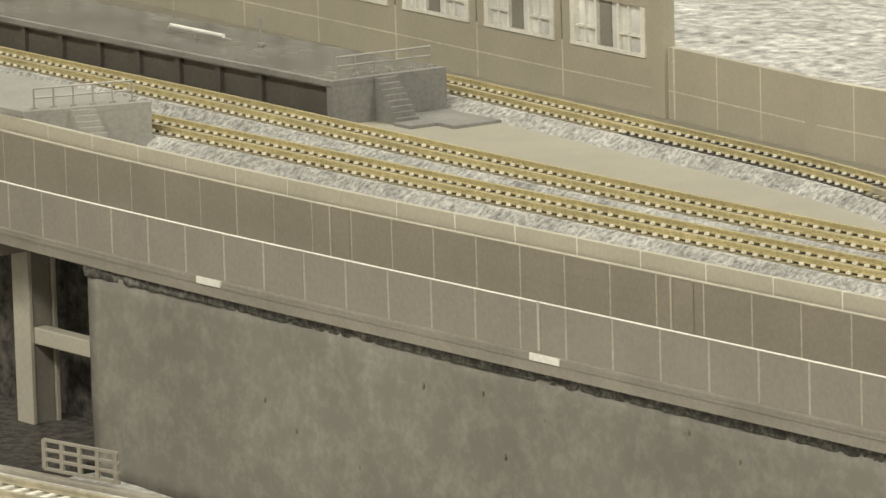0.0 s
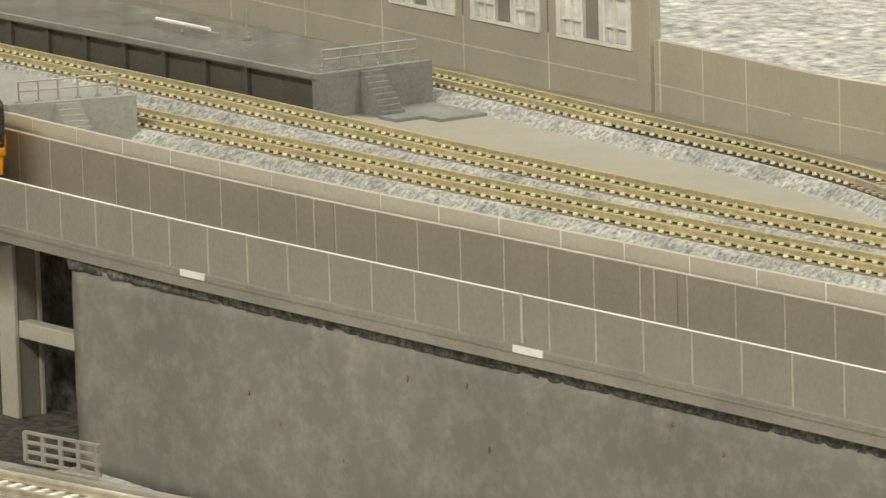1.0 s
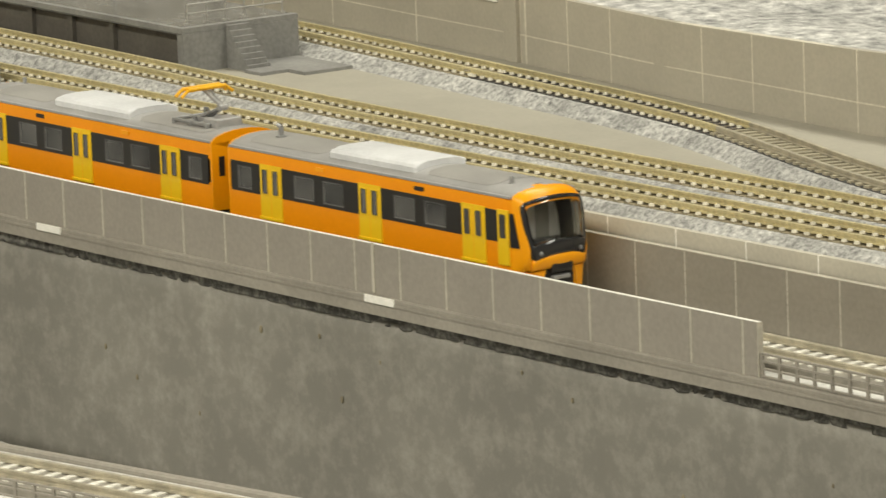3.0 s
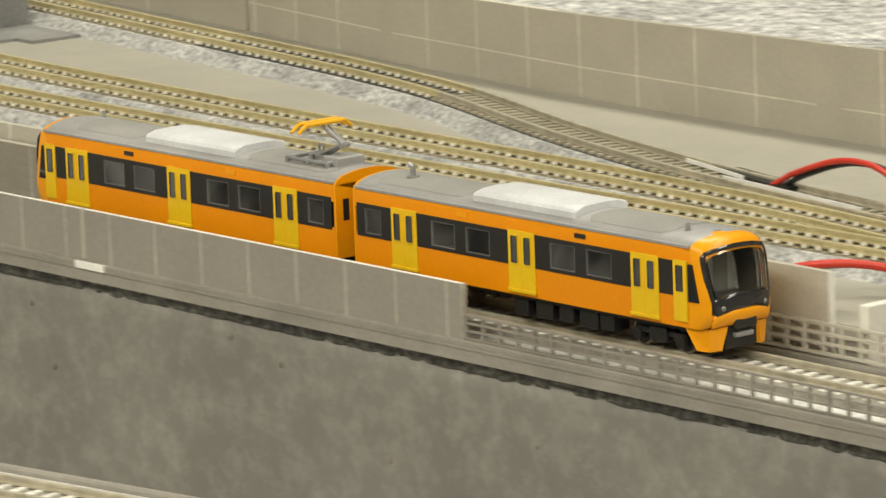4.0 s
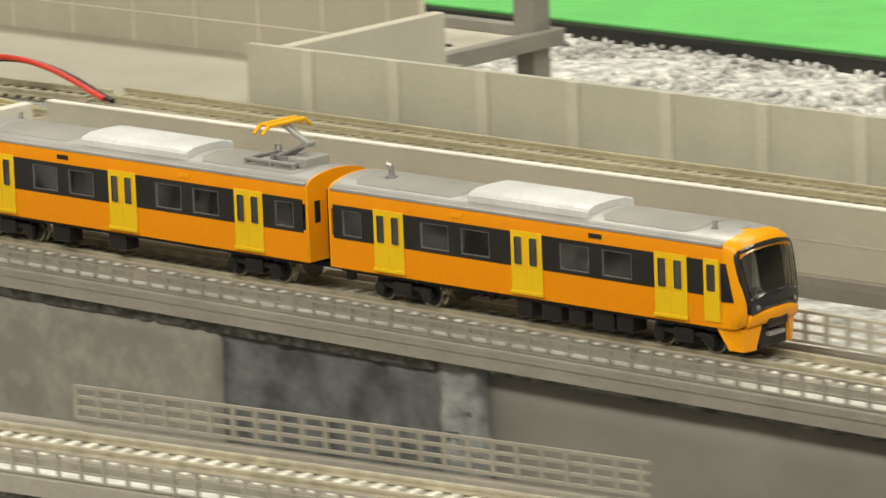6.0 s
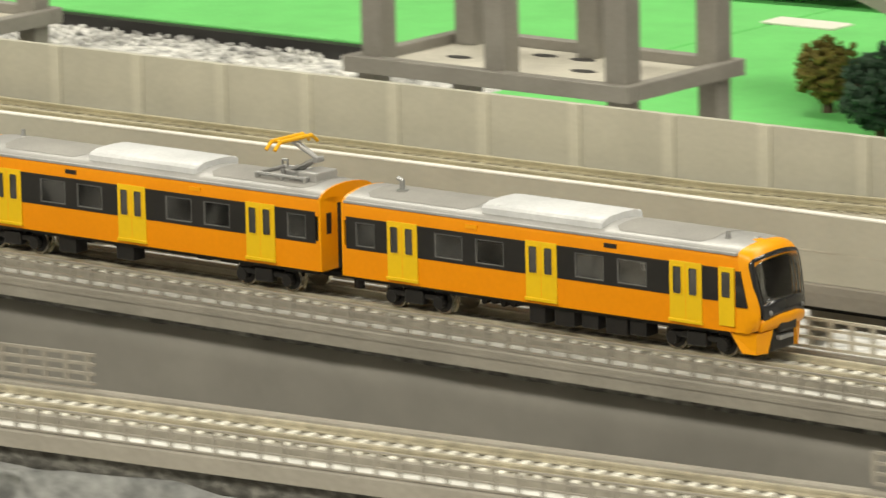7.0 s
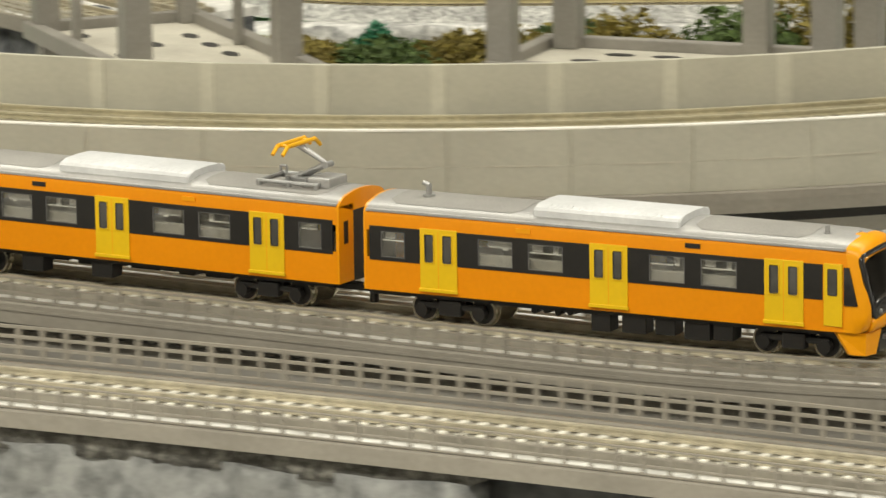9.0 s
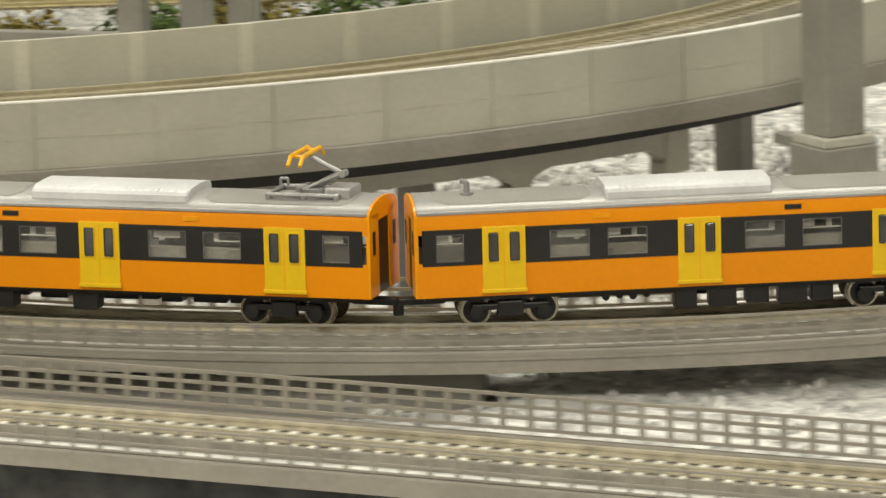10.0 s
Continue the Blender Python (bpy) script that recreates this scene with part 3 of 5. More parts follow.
rough_face("torn_foam_edge", [(247.5, -86), (350, -77), (402, -75)], -10.6, -6.3, -16.6, 0.7, FOAM, "dark torn foam edge along the top of the rock bank", "foam edge", step=1.6, freq=0.24)
rough_face("near_dark_wall", [(402.5, -75), (520, -72), (940, -71)], BASE, -7.2, -9.0, 0.6, SLATE, "dark smooth wall under the near viaduct", "retaining wall", step=8)

# ---- yard block ----
YX0, YX1 = -1150.0, -268.5
bm = bmesh.new()
box(bm, -640, -307.6, 20.6, 60, BASE, 4.0)
box(bm, YX0, -640, 24.5, 60, BASE, 4.01)
box(bm, YX0, YX1, 60, 184, BASE, 4.02)
box(bm, YX0, -690, 184, 240, BASE, 4.03)
tagged(part("yard_floor", bm, YARDFLOOR), "flat grey-beige plastic base of the station yard", "floor", kind="structure")
yw = thing("yard_edge_wall", "cream plastic wall along the yard edge above the viaduct", "wall", kind="structure")
YW = [(-1150 + 20 * i, bend(-1150 + 20 * i)) for i in range(42)] + [(-316.0, 0.0)]
panels(yw, YW, 0, lengths(YW)[-1] - 0.5, 19.0, 1.5, -6, 14.4, 23.06, CREAM, WHITE_EDGE, first=FRONT_LEAD - 684.9, jw=0.45)
bm = bmesh.new()
box(bm, -279.0, -276.0, 20.7, 48.3, BASE, 16.2, bevel=0.3)
box(bm, -276.2, -275.4, 20.7, 48.3, 2.2, 2.9)
tagged(part("yard_end_plate", bm, CREAMPLATE), "cream white plastic end plate of the yard block", "plate")
bm = bmesh.new()
box(bm, -307.5, -305.0, 18.4, 51.0, BASE, 9.2, bevel=0.3)
tagged(part("yard_end_plate", bm, CREAMPLATE), "low cream white plastic plate closing the yard block", "plate")
bm = bmesh.new()
box(bm, -268.0, -264.5, 109.5, 174.0, -30, 18.9, bevel=0.3)
tagged(part("yard_end_plate", bm, ENDPLATE), "pale beige plastic end plate of the yard block", "plate")

TA = [(-1150, 77), (-900, 73.5), (-790, 70.0), (-655, 66.0), (-560, 64.5), (-450, 64.0), (-380, 64.5), (-300, 66.0)]
TB = [(-1150, 123), (-930, 110.0), (-806, 103.0), (-690, 94.0), (-590, 89.5), (-520, 88), (-470, 87), (-405, 83), (-350, 76), (-300, 67.5)]
TC = [(-1150, 178), (-900, 173), (-790, 167.0), (-685, 154.0), (-620, 146.5), (-573, 138.0), (-540, 127), (-510, 117.5), (-467, 107), (-432, 100.0), (-385, 92.5), (-345, 88.5), (-300, 92.0)]


def soften(way, n=90, k=5):
    L = lengths(way)[-1]
    w = [at(way, L * i / n)[:2] for i in range(n + 1)]
    for _ in range(k):
        w = [w[0]] + [((a[0] + 2 * b[0] + c[0]) / 4, (a[1] + 2 * b[1] + c[1]) / 4) for a, b, c in zip(w, w[1:], w[2:])] + [w[-1]]
    return w


TA, TB, TC = soften(TA), soften(TB), soften(TC)
TCL = lengths(TC)[-1]
ZY = 9.0
track("yard_track", TA, ZY, "brass-coloured yard track on speckled grey ballast beside the edge wall", bed="ballast", tie=BED, kind="thing", singles=(-1100, -250), chairs=True)
track("yard_track", TB, ZY + 0.02, "brass-coloured yard track on speckled grey ballast between platforms", bed="ballast", tie=BED, kind="thing", singles=(-1100, -250), chairs=True)
sj = s_at_x(TC, -690)
track("yard_track", cut(TC, 0, sj), ZY + 0.04, "brass-coloured yard track on speckled grey ballast behind the platform", bed="ballast", tie=BED, kind="thing", singles=(-1000, -250), chairs=True)
sk = s_at_x(TC, -572)
track("yard_track", cut(TC, sk, TCL), ZY + 0.04, "curved turnout track with dark brown roadbed and dull sleepers", bed="ballast", base=DARK, tie=TIE_TAN, rail=RAIL_GREY, kind="thing", singles=(-1100, -250))
track("yard_track", cut(TC, sj, sk), ZY + 0.04, "curved yard track with dark roadbed on speckled ballast", bed="ballast", base=DARK, tie=TIE_DARK, rail=RAIL, kind="thing", singles=(-1100, -250), chairs=True)
for x, y in ((-690, 90.5), (-668, 63.5), (-692, 151)):
    j = boxpart("rail_joiner", None, STEEL, x - 4, x + 4, y - 0.8, y + 0.8, ZY - 1.6, ZY - 0.5, bevel=0.2)
    tagged(j, "shiny metal rail joiner on a yard rail", "rail joiner", "rail joiners")
b = boxpart("ballast_gap_box", None, BLACK, -354, -341, 77.0, 82.0, 4, 8.4, bevel=0.3)
tagged(b, "small black switch box beside the yard track", "switch box")

tp = thing("turnout", "black turnout plate with bright metal point blades", "turnout")
for xa, ya, xb, yb, w, mt, nm in ((-441, 106.6, -413, 100.6, 2.6, BLACK, "frog_plate"), (-434, 98.3, -382, 90.6, 0.2, LAMPWHITE, "point_blade"), (-456, 107.6, -430, 100.8, 0.18, LAMPWHITE, "point_blade")):
    d = Vector((xb - xa, yb - ya, 0))
    bm = bmesh.new()
    box(bm, 0, d.length, -w, w, ZY - (1.9 if mt is BLACK else 0.8), ZY - (0.4 if mt is BLACK else -0.06), Matrix.Translation((xa, ya, 0)) @ Matrix.Rotation(math.atan2(d.y, d.x), 4, "Z"))
    part(nm, bm, mt, tp)
# ---- platforms ----


def handrail(p, a, b, z, n=6, h=5.6):
    """Posts from a to b with two bars."""
    def on(k):
        return a[0] + (b[0] - a[0]) * k, a[1] + (b[1] - a[1]) * k
    for i in range(n):
        x, y = on(i / (n - 1))
        bm = bmesh.new()
        cyl(bm, (x, y, z), (x, y, z + h), 0.26, 8)
        cyl(bm, (x, y, z), (x, y, z + 0.55), 0.85, 12)
        part("rail_post", bm, METALRAIL, p)
    for k in (0.55, 1.0):
        bm = bmesh.new()
        cyl(bm, (*on(0), z + h * k), (*on(1), z + h * k), 0.26, 8)
        part("hand_bar", bm, METALRAIL, p)


def platform(label, x1, y0, y1, skew, slant, ztop, body, top, face, stair, rails, slab):
    """The end stands at x1 on the far side and slants back; a flight of steps leads down from it."""
    p = thing("station_platform", label, "platform", "station platforms")
    m = Matrix.Translation((x1 - slant * y1, 0, 0)) @ Matrix(((1, slant, 0, 0), (skew, 1, 0, 0), (0, 0, 1, 0), (0, 0, 0, 1)))
    L = 380.0
    bm = bmesh.new()
    box(bm, -L, -3.2, y0 + 2.2, y1 - 2.2, 4.0, ztop - 2.0, m)
    part("platform_body", bm, body, p)
    bm = bmesh.new()
    box(bm, -L, -0.6, y0, y1, ztop - 1.6, ztop, m)
    part("platform_top", bm, top, p)
    bm = bmesh.new()
    box(bm, -L, -0.2, y0 - 0.15, y0 + 1.6, ztop - 1.2, ztop + 0.2, m)
    box(bm, -3.0, -0.2, y0 + 1.61, y1 + 0.1, ztop - 1.2, ztop + 0.2, m)
    part("platform_edge", bm, face, p)
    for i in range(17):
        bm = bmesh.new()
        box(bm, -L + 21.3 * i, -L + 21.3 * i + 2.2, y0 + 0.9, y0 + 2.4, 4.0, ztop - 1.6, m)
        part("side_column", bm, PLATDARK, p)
    bm = bmesh.new()
    box(bm, -3.1, 0.0, y0, y1, 4.0, ztop - 1.25, m)
    part("end_wall", bm, face, p)
    n, s0, s1 = 8, stair[0], stair[1]
    for i in range(n):
        bm = bmesh.new()
        box(bm, 0.05 + 10.4 * i / n, 0.05 + 10.4 * (i + 1) / n, s0, s1, 4.0, ztop - 0.3 - (ztop - 4.6) * i / n, m)
        part("stair_step", bm, face, p)
    if slab:
        bm = bmesh.new()
        box(bm, 0.4, slab, s1 + 0.2, y1 - 1, 4.0, 4.9, m)
        box(bm, 10.6, slab - 8, s0 - 1.5, s1 + 0.2, 4.0, 4.88, m)
        part("foot_slab", bm, face, p)
    handrail(p, *rails, ztop)
    return p


platform("small pale grey island platform with handrail and end steps", -779.0, 27.0, 60.0, -0.03, 0.33, 16.0, PLATPALE, PLATPALE, PLATPALE, (38.6, 45.0), ((-792.0, 31.5), (-784.6, 57.7)), 0)
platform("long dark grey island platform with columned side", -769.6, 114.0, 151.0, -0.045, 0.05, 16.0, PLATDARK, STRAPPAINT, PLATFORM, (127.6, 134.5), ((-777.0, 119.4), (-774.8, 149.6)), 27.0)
# fluorescent lamp and sign post on the far platform
lp = thing("platform_lamp", "white fluorescent tube lamp lying over the platform", "lamp")
bm = bmesh.new()
cyl(bm, (-882.5, 137.6, 18.3), (-853, 135.4, 18.3), 0.6, 12)
part("tube", bm, LAMPWHITE, lp)
bm = bmesh.new()
cyl(bm, (-884, 137.8, 17.5), (-848, 135.1, 17.5), 0.45, 6)
cyl(bm, (-868, 136.6, 16), (-868, 136.6, 17.6), 0.7, 8)
part("lamp_base", bm, METALRAIL, lp)
sp = thing("platform_post", "thin grey post standing on the platform", "post")
bm = bmesh.new()
cyl(bm, (-841.4, 140, 16), (-841.4, 140, 24.3), 0.42, 8)
part("pole", bm, METALRAIL, sp)
bm = bmesh.new()
box(bm, -842.4, -840.4, 139.2, 140.8, 16, 17.0, bevel=0.2)
cyl(bm, (-841.4, 140, 21.5), (-841.4, 140, 23.8), 0.7, 8)
part("foot", bm, METALRAIL, sp)

# ---- back wall with windows ----
BW = [(-1150, 231.0), (-767, 189.0), (-713, 184.0), (-640, 173.5), (-560, 167.0), (-464, 164.5), (-268, 169.0)]
bw = thing("back_wall", "beige plastic panel wall behind the yard with pale joints", "wall", kind="structure")
cumb = lengths(BW)
sP = s_at_x(BW, -718)
bm = bmesh.new()
sweep(bm, cut(BW, sP + 3.5, cumb[-1]), rect(-0.08, 0.5, 11.5, 11.85))
part("wall_moulding", bm, JOINT_BACK, bw)
panels(bw, BW, sP + 3.5, cumb[-1], 0.0, 2.0, 4.0, 11.7, 21.7, WALLGRID, JOINT_BACK, first=3.0, jw=0.55)
panels(bw, BW, sP + 3.5, cumb[-1], 0.0, 2.0, 11.7, 23.6, 21.7, WALLGRID, JOINT_BACK, first=3.0, jw=0.55)
m = piece(BW, sP, cumb)
bm = bmesh.new()
box(bm, -3, 3.4, -1.2, 2.5, 4, 60, m, bevel=0.2)
part("wall_pilaster", bm, WALLGRID, bw)
# the wall rises a little towards its end
for ob in bw.children:
    for v in ob.data.vertices:
        if v.co.z > 0.020 and v.co.x > -0.620:
            v.co.z += 0.003 * min(1.0, (v.co.x + 0.620) / 0.160)
# building with windows to the left of the pilaster
hs = thing("station_building", "beige plastic station building wall with white-framed windows", "building")
pitch = 45.5
s = sP - 3.2
k = 0
while s > 40:
    a = s - pitch
    m = piece(BW, (a + s) / 2, cumb)
    h = pitch / 2 - 0.35
    for z0, z1 in ((4.0, 11.5), (11.6, 20.0), (33.0, 60.0)):
        bm = bmesh.new()
        box(bm, -h, h, 0, 2.0, z0, z1, m, bevel=0.1)
        part("wall_panel", bm, WALLGRID, hs)
    wx0, wx1 = -h + 5.0, h - 4.0
    for x0, x1 in ((-h, wx0), (wx1, h)):
        bm = bmesh.new()
        box(bm, x0, x1, 0, 2.0, 20.0, 33.0, m)
        part("wall_panel", bm, WALLGRID, hs)
    bm = bmesh.new()
    box(bm, -h - 0.4, h + 0.4, 0.05, 2.2, 4.0, 19.9, m)
    box(bm, -h - 0.4, h + 0.4, -0.08, 0.5, 11.4, 11.75, m)
    box(bm, -h - 0.4, -h + 3, 1.2, 2.2, 20.0, 60.0, m)
    part("wall_back", bm, JOINT_BACK, hs)
    bm = bmesh.new()
    box(bm, wx0, wx1, 1.4, 1.8, 20.0, 33.0, m)
    wp = part("window", bm, GLASSY, hs)
    for b2 in ((wx0 - 0.6, wx1 + 0.6, -0.5, 0.4, 19.4, 20.4), (wx0 - 0.6, wx0 + 1.6, -0.35, 1.4, 20.4, 33), (wx1 - 1.6, wx1 + 0.6, -0.35, 1.4, 20.4, 33), (wx0 + 11, wx0 + 12, 0.2, 1.4, 20.4, 33), (wx0 + 5.5, wx0 + 6.1, 0.4, 1.4, 20.4, 33), (wx0 + 1.6, wx0 + 11, 0.4, 1.4, 24.5, 25.1), (wx0 + 22, wx0 + 23, 0.2, 1.4, 20.4, 33), (wx0 + 27, wx0 + 27.6, 0.4, 1.4, 20.4, 33), (wx0 + 23, wx1 - 1.6, 0.4, 1.4, 24.5, 25.1)):
        bm = bmesh.new()
        box(bm, *b2, m)
        fr = part("window_frame", bm, WHITE_EDGE, wp)
    bm = bmesh.new()
    box(bm, wx0 + 12.4, wx0 + 18, 1.0, 1.4, 20.4, 33, m)
    part("dark_curtain", bm, TOWER, wp)
    s = a
    k += 1

# ---- rear viaduct ----
rv = thing("rear_viaduct", "cream-beige plastic double-track viaduct with tall panelled wall", "viaduct", "model viaducts", "structure")
bm = bmesh.new()
sweep(bm, REAR_A, rect(-14, 44.5, 1.5, 5.6))
part("deck", bm, DECK, rv)
RNL, RFL = lengths(REAR_N)[-1], lengths(REAR_F)[-1]
bm = bmesh.new()
sweep(bm, REAR_N, rect(-0.1, 0.5, 10.15, 10.45))
part("wall_moulding", bm, CREAM, rv)
panels(rv, REAR_N, 0, RNL, 0.0, 1.8, 3.5, 10.3, 26.7, REARWALL, REARWALL, first=4, jw=0.5)
panels(rv, REAR_N, 0, RNL, 0.0, 1.8, 10.3, 18.3, 26.7, REARWALL, REARWALL, first=4, jw=0.5)
bm = bmesh.new()
sweep(bm, REAR_N, rect(-0.15, 1.95, 18.2, 18.55))
part("parapet_edge", bm, WHITE_EDGE, rv, "white top edge")
bm = bmesh.new()
sweep(bm, REAR_N, [(-1.0, -1.5), (3, -1.5), (3, 3.5), (-1.0, 3.5), (-1.3, 3.2), (-1.3, 1.5)])
part("edge_girder", bm, GIRDER, rv)
panels(rv, REAR_F, 0, RFL, 0.0, 1.8, 4.5, 22.0, 26.7, REARWALL, REARWALL, first=19.5, jw=0.4)
cumf = lengths(REAR_F)
s = 19.5
while s < RFL:
    bm = bmesh.new()
    box(bm, -1.7, 1.7, -0.55, 0.2, 5.0, 22.1, piece(REAR_F, s, cumf), bevel=0.15)
    part("wall_pilaster", bm, PILASTER, rv)
    s += 26.7
REARBED = mat("rear_roadbed_tan", (0.34, 0.31, 0.235), 0.55, var=0.2, scale=250, bump=0.1)


def curve_lift(x):
    return 2.7 * min(1.0, max(0.0, (x - 40.0) / 110.0))


track("rear_track", REAR_A, ZY, "yellowed brass rails on the rear viaduct", tie=TIE_TAN, base=REARBED, rail=RAIL_TAN, kind="thing")
track("rear_track", REAR_B, ZY + 0.02, "yellowed brass rails on the rear viaduct", tie=TIE_TAN, base=REARBED, rail=RAIL_TAN, kind="thing", lift=curve_lift)
cumr = lengths(REAR_A)
for s in (150, 300, 450, 560, 711, 753, 872):
    m = piece(REAR_A, s, cumr)
    rp = thing("viaduct_pier", "grey plastic arched pier under the rear viaduct", "pier", "rear viaduct piers")
    for yy in ((-6, 34) if s < 600 else (34,)):
        bm = bmesh.new()
        box(bm, -3.2, 3.2, yy - 4, yy + 4, BASE, -4, m, bevel=0.5)
        part("pier_leg", bm, TOWER, rp)
    bm = bmesh.new()
    box(bm, -4.5, 4.5, -13 if s < 600 else 28, 43, -7, -0.8, m, bevel=0.5)
    part("pier_head", bm, TOWER, rp)
# near-black filler under the deck, standing for the shadow there
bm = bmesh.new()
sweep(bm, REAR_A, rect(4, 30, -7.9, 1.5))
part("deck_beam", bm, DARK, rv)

ab = thing("arch_viaduct", "grey plastic arched beam on legs below the rear viaduct", "viaduct", "model viaducts")
ARCH = 47.0
for i in range(9):
    s0 = 389.0 + i * ARCH
    w = [at(REAR_A, s0 + ARCH * k / 16, cumr)[:2] for k in range(17)]
    bm = bmesh.new()
    top, low = [], []
    for off in (7.0, 12.0):
        nn = normals(w)
        top.append([bm.verts.new((x + off * nx, y + off * ny, -8.3)) for (x, y), (nx, ny) in zip(w, nn)])
        low.append([bm.verts.new((x + off * nx, y + off * ny, -18.0 + 6.0 * min(1.0, math.sin(math.pi * k / 16) * 1.9) ** 0.55)) for k, ((x, y), (nx, ny)) in enumerate(zip(w, nn))])
    for k in range(16):
        bm.faces.new((top[0][k], top[0][k + 1], low[0][k + 1], low[0][k]))
        bm.faces.new((top[1][k], low[1][k], low[1][k + 1], top[1][k + 1]))
        bm.faces.new((top[0][k], top[1][k], top[1][k + 1], top[0][k + 1]))
        bm.faces.new((low[0][k], low[0][k + 1], low[1][k + 1], low[1][k]))
    bm.faces.new((top[0][0], low[0][0], low[1][0], top[1][0]))
    bm.faces.new((top[0][16], top[1][16], low[1][16], low[0][16]))
    part("arch", bm, ARCHGREY, ab)
    bm = bmesh.new()
    box(bm, -3.4, 3.4, 7.2, 11.8, BASE, -15.5, piece(REAR_A, s0 + ARCH, cumr), bevel=0.4)
    part("arch_leg", bm, ARCHGREY, ab)
bm = bmesh.new()
box(bm, -4.2, 4.2, 6.6, 12.4, -18.5, -8.0, piece(REAR_A, 812.0 + 1.5, cumr), bevel=0.5)
part("end_cap", bm, ARCHGREY, ab)
# ---- the train ----
CL = 109.6          # car length
D1, PITCH, HW = 16.45, 37.2, 4.1
SEC = [(9.1, 6.3), (9.1, 9.5), (9.1, 13.0), (9.1, 18.4), (9.0, 21.2), (8.8, 22.3), (8.2, 23.0), (7.0, 23.6), (5.0, 24.1), (2.5, 24.45), (0.0, 24.55)]
SEC = SEC + [(-y, z) for y, z in SEC[-2::-1]]


def nose_x(y, z):
    return CL + 0.3 - 0.026 * y * y - 0.16 * max(0.0, z - 11.0) - 0.02 * max(0.0, z - 17.0) ** 2 - 0.25 * max(0.0, 9.0 - z)


def car(name, label, panto):
    """A car on its own axes: the inner end at x = 0, the cab at x = CL."""
    c = thing(name, label, "model train car", "train cars")
    # shell
    bm = bmesh.new()
    rows = []
    for fr in (0.0, 0.25, 0.5, 0.75, 0.9, 0.935, 0.96, 0.98, 1.0):
        row = []
        for y, z in SEC:
            k = max(0.0, (fr - 0.9) / 0.1)
            ty = y * (1 - 0.06 * k ** 2)
            tz = z if z < 16 else 16 + (z - 16) * (1 - 0.06 * k ** 2)
            xe = nose_x(ty, tz) - 1.2
            row.append(bm.verts.new((xe * fr if fr < 0.9 else CL * 0.9 + (xe - CL * 0.9) * k, ty, tz)))
        rows.append(row)
    for ri, (a, b) in enumerate(zip(rows, rows[1:])):
        for i in range(len(SEC) - 1):
            if ri < 4 and {SEC[i][1], SEC[i + 1][1]} == {13.0, 18.4}:
                continue
            f = bm.faces.new((a[i], a[i + 1], b[i + 1], b[i]))
            zc = (a[i].co.z + a[i + 1].co.z) / 2
            xc = (a[i].co.x + b[i].co.x) / 2
            f.material_index = 2 if xc > 103.4 else (1 if zc > 22.4 else 0)
            f.smooth = True
        q = [bm.verts.new(v.co) for v in (a[-1], a[0], b[0], b[-1])]
        bm.faces.new(q).material_index = 3
    # rounded front
    last = rows[-1]
    for ky, kz in ((0.97, 0.96), (0.94, 0.88), (0.89, 0.68)):
        ring = []
        for v in rows[-1]:
            y, z = v.co.y * ky, 15.5 + (v.co.z - 15.5) * kz
            ring.append(bm.verts.new((nose_x(y, z) - (0.45 if ky > 0.95 else 0.0), y, z)))
        for i in range(len(SEC)):
            f = bm.faces.new((last[i], last[(i + 1) % len(SEC)], ring[(i + 1) % len(SEC)], ring[i]))
            f.material_index, f.smooth = 2, True
        last = ring
    part("body_shell", bm, [ORANGE, SILVER, NOSE, BLACK], c)
    # gangway end: frame round an open doorway
    bm = bmesh.new()
    for y0, y1 in ((-9.0, -3.4), (3.4, 9.0)):
        box(bm, -0.4, 0.3, y0, y1, 6.3, 22.0)
    vs = [bm.verts.new((x, y, z)) for x in (-0.4, 0.3) for y, z in ([(-8.85, 22.0)] + [(-y, z) for y, z in SEC[5:16]] + [(8.85, 22.0), (3.4, 20.5), (-3.4, 20.5)])]
    n = len(vs) // 2
    bm.faces.new(vs[:n])
    bm.faces.new(vs[n:][::-1])
    for i in range(n):
        bm.faces.new((vs[i], vs[(i + 1) % n], vs[n + (i + 1) % n], vs[n + i]))
    part("end_frame", bm, NOSE, c)
    boxpart("end_doorway", c, BLACK, -0.1, 0.35, -3.4, 3.4, 6.3, 20.6)
    for y in (-6.3, 6.3):
        boxpart("end_window", c, BLACK, -0.5, -0.35, y - 0.8, y + 0.8, 14.2, 18.8, bevel=0.06)
    # grey roof skin with silver gutter
    for x0, x1 in ((4.0, 33.5), (70.5, 95.0)):
        bm = bmesh.new()
        ra = [bm.verts.new((x0 + (2.0 if abs(y) > 6 else 0), y, z + 0.07)) for y, z in SEC if z > 23.2]
        rb = [bm.verts.new((x1 - (2.0 if abs(y) > 6 else 0), y, z + 0.07)) for y, z in SEC if z > 23.2]
        for i in range(len(ra) - 1):
            bm.faces.new((ra[i], ra[i + 1], rb[i + 1], rb[i])).smooth = True
        part("roof_mat", bm, ROOF, c, "dull dark grey roof covering")
    for sgn in (-1, 1):
        bm = bmesh.new()
        box(bm, 0.2, 103.4, sgn * 8.75 - 0.35, sgn * 8.75 + 0.35, 22.1, 22.7, bevel=0.1)
        part("gutter", bm, SILVER, c)
    # cooler
    bm = bmesh.new()
    pr = [(-7.2, 23.2), (-7.2, 24.7), (-6.7, 25.25), (-4.4, 25.7), (0, 25.85), (4.4, 25.7), (6.7, 25.25), (7.2, 24.7), (7.2, 23.2)]
    a = [bm.verts.new((36.3, y, z)) for y, z in pr]
    b = [bm.verts.new((68.0, y, z)) for y, z in pr]
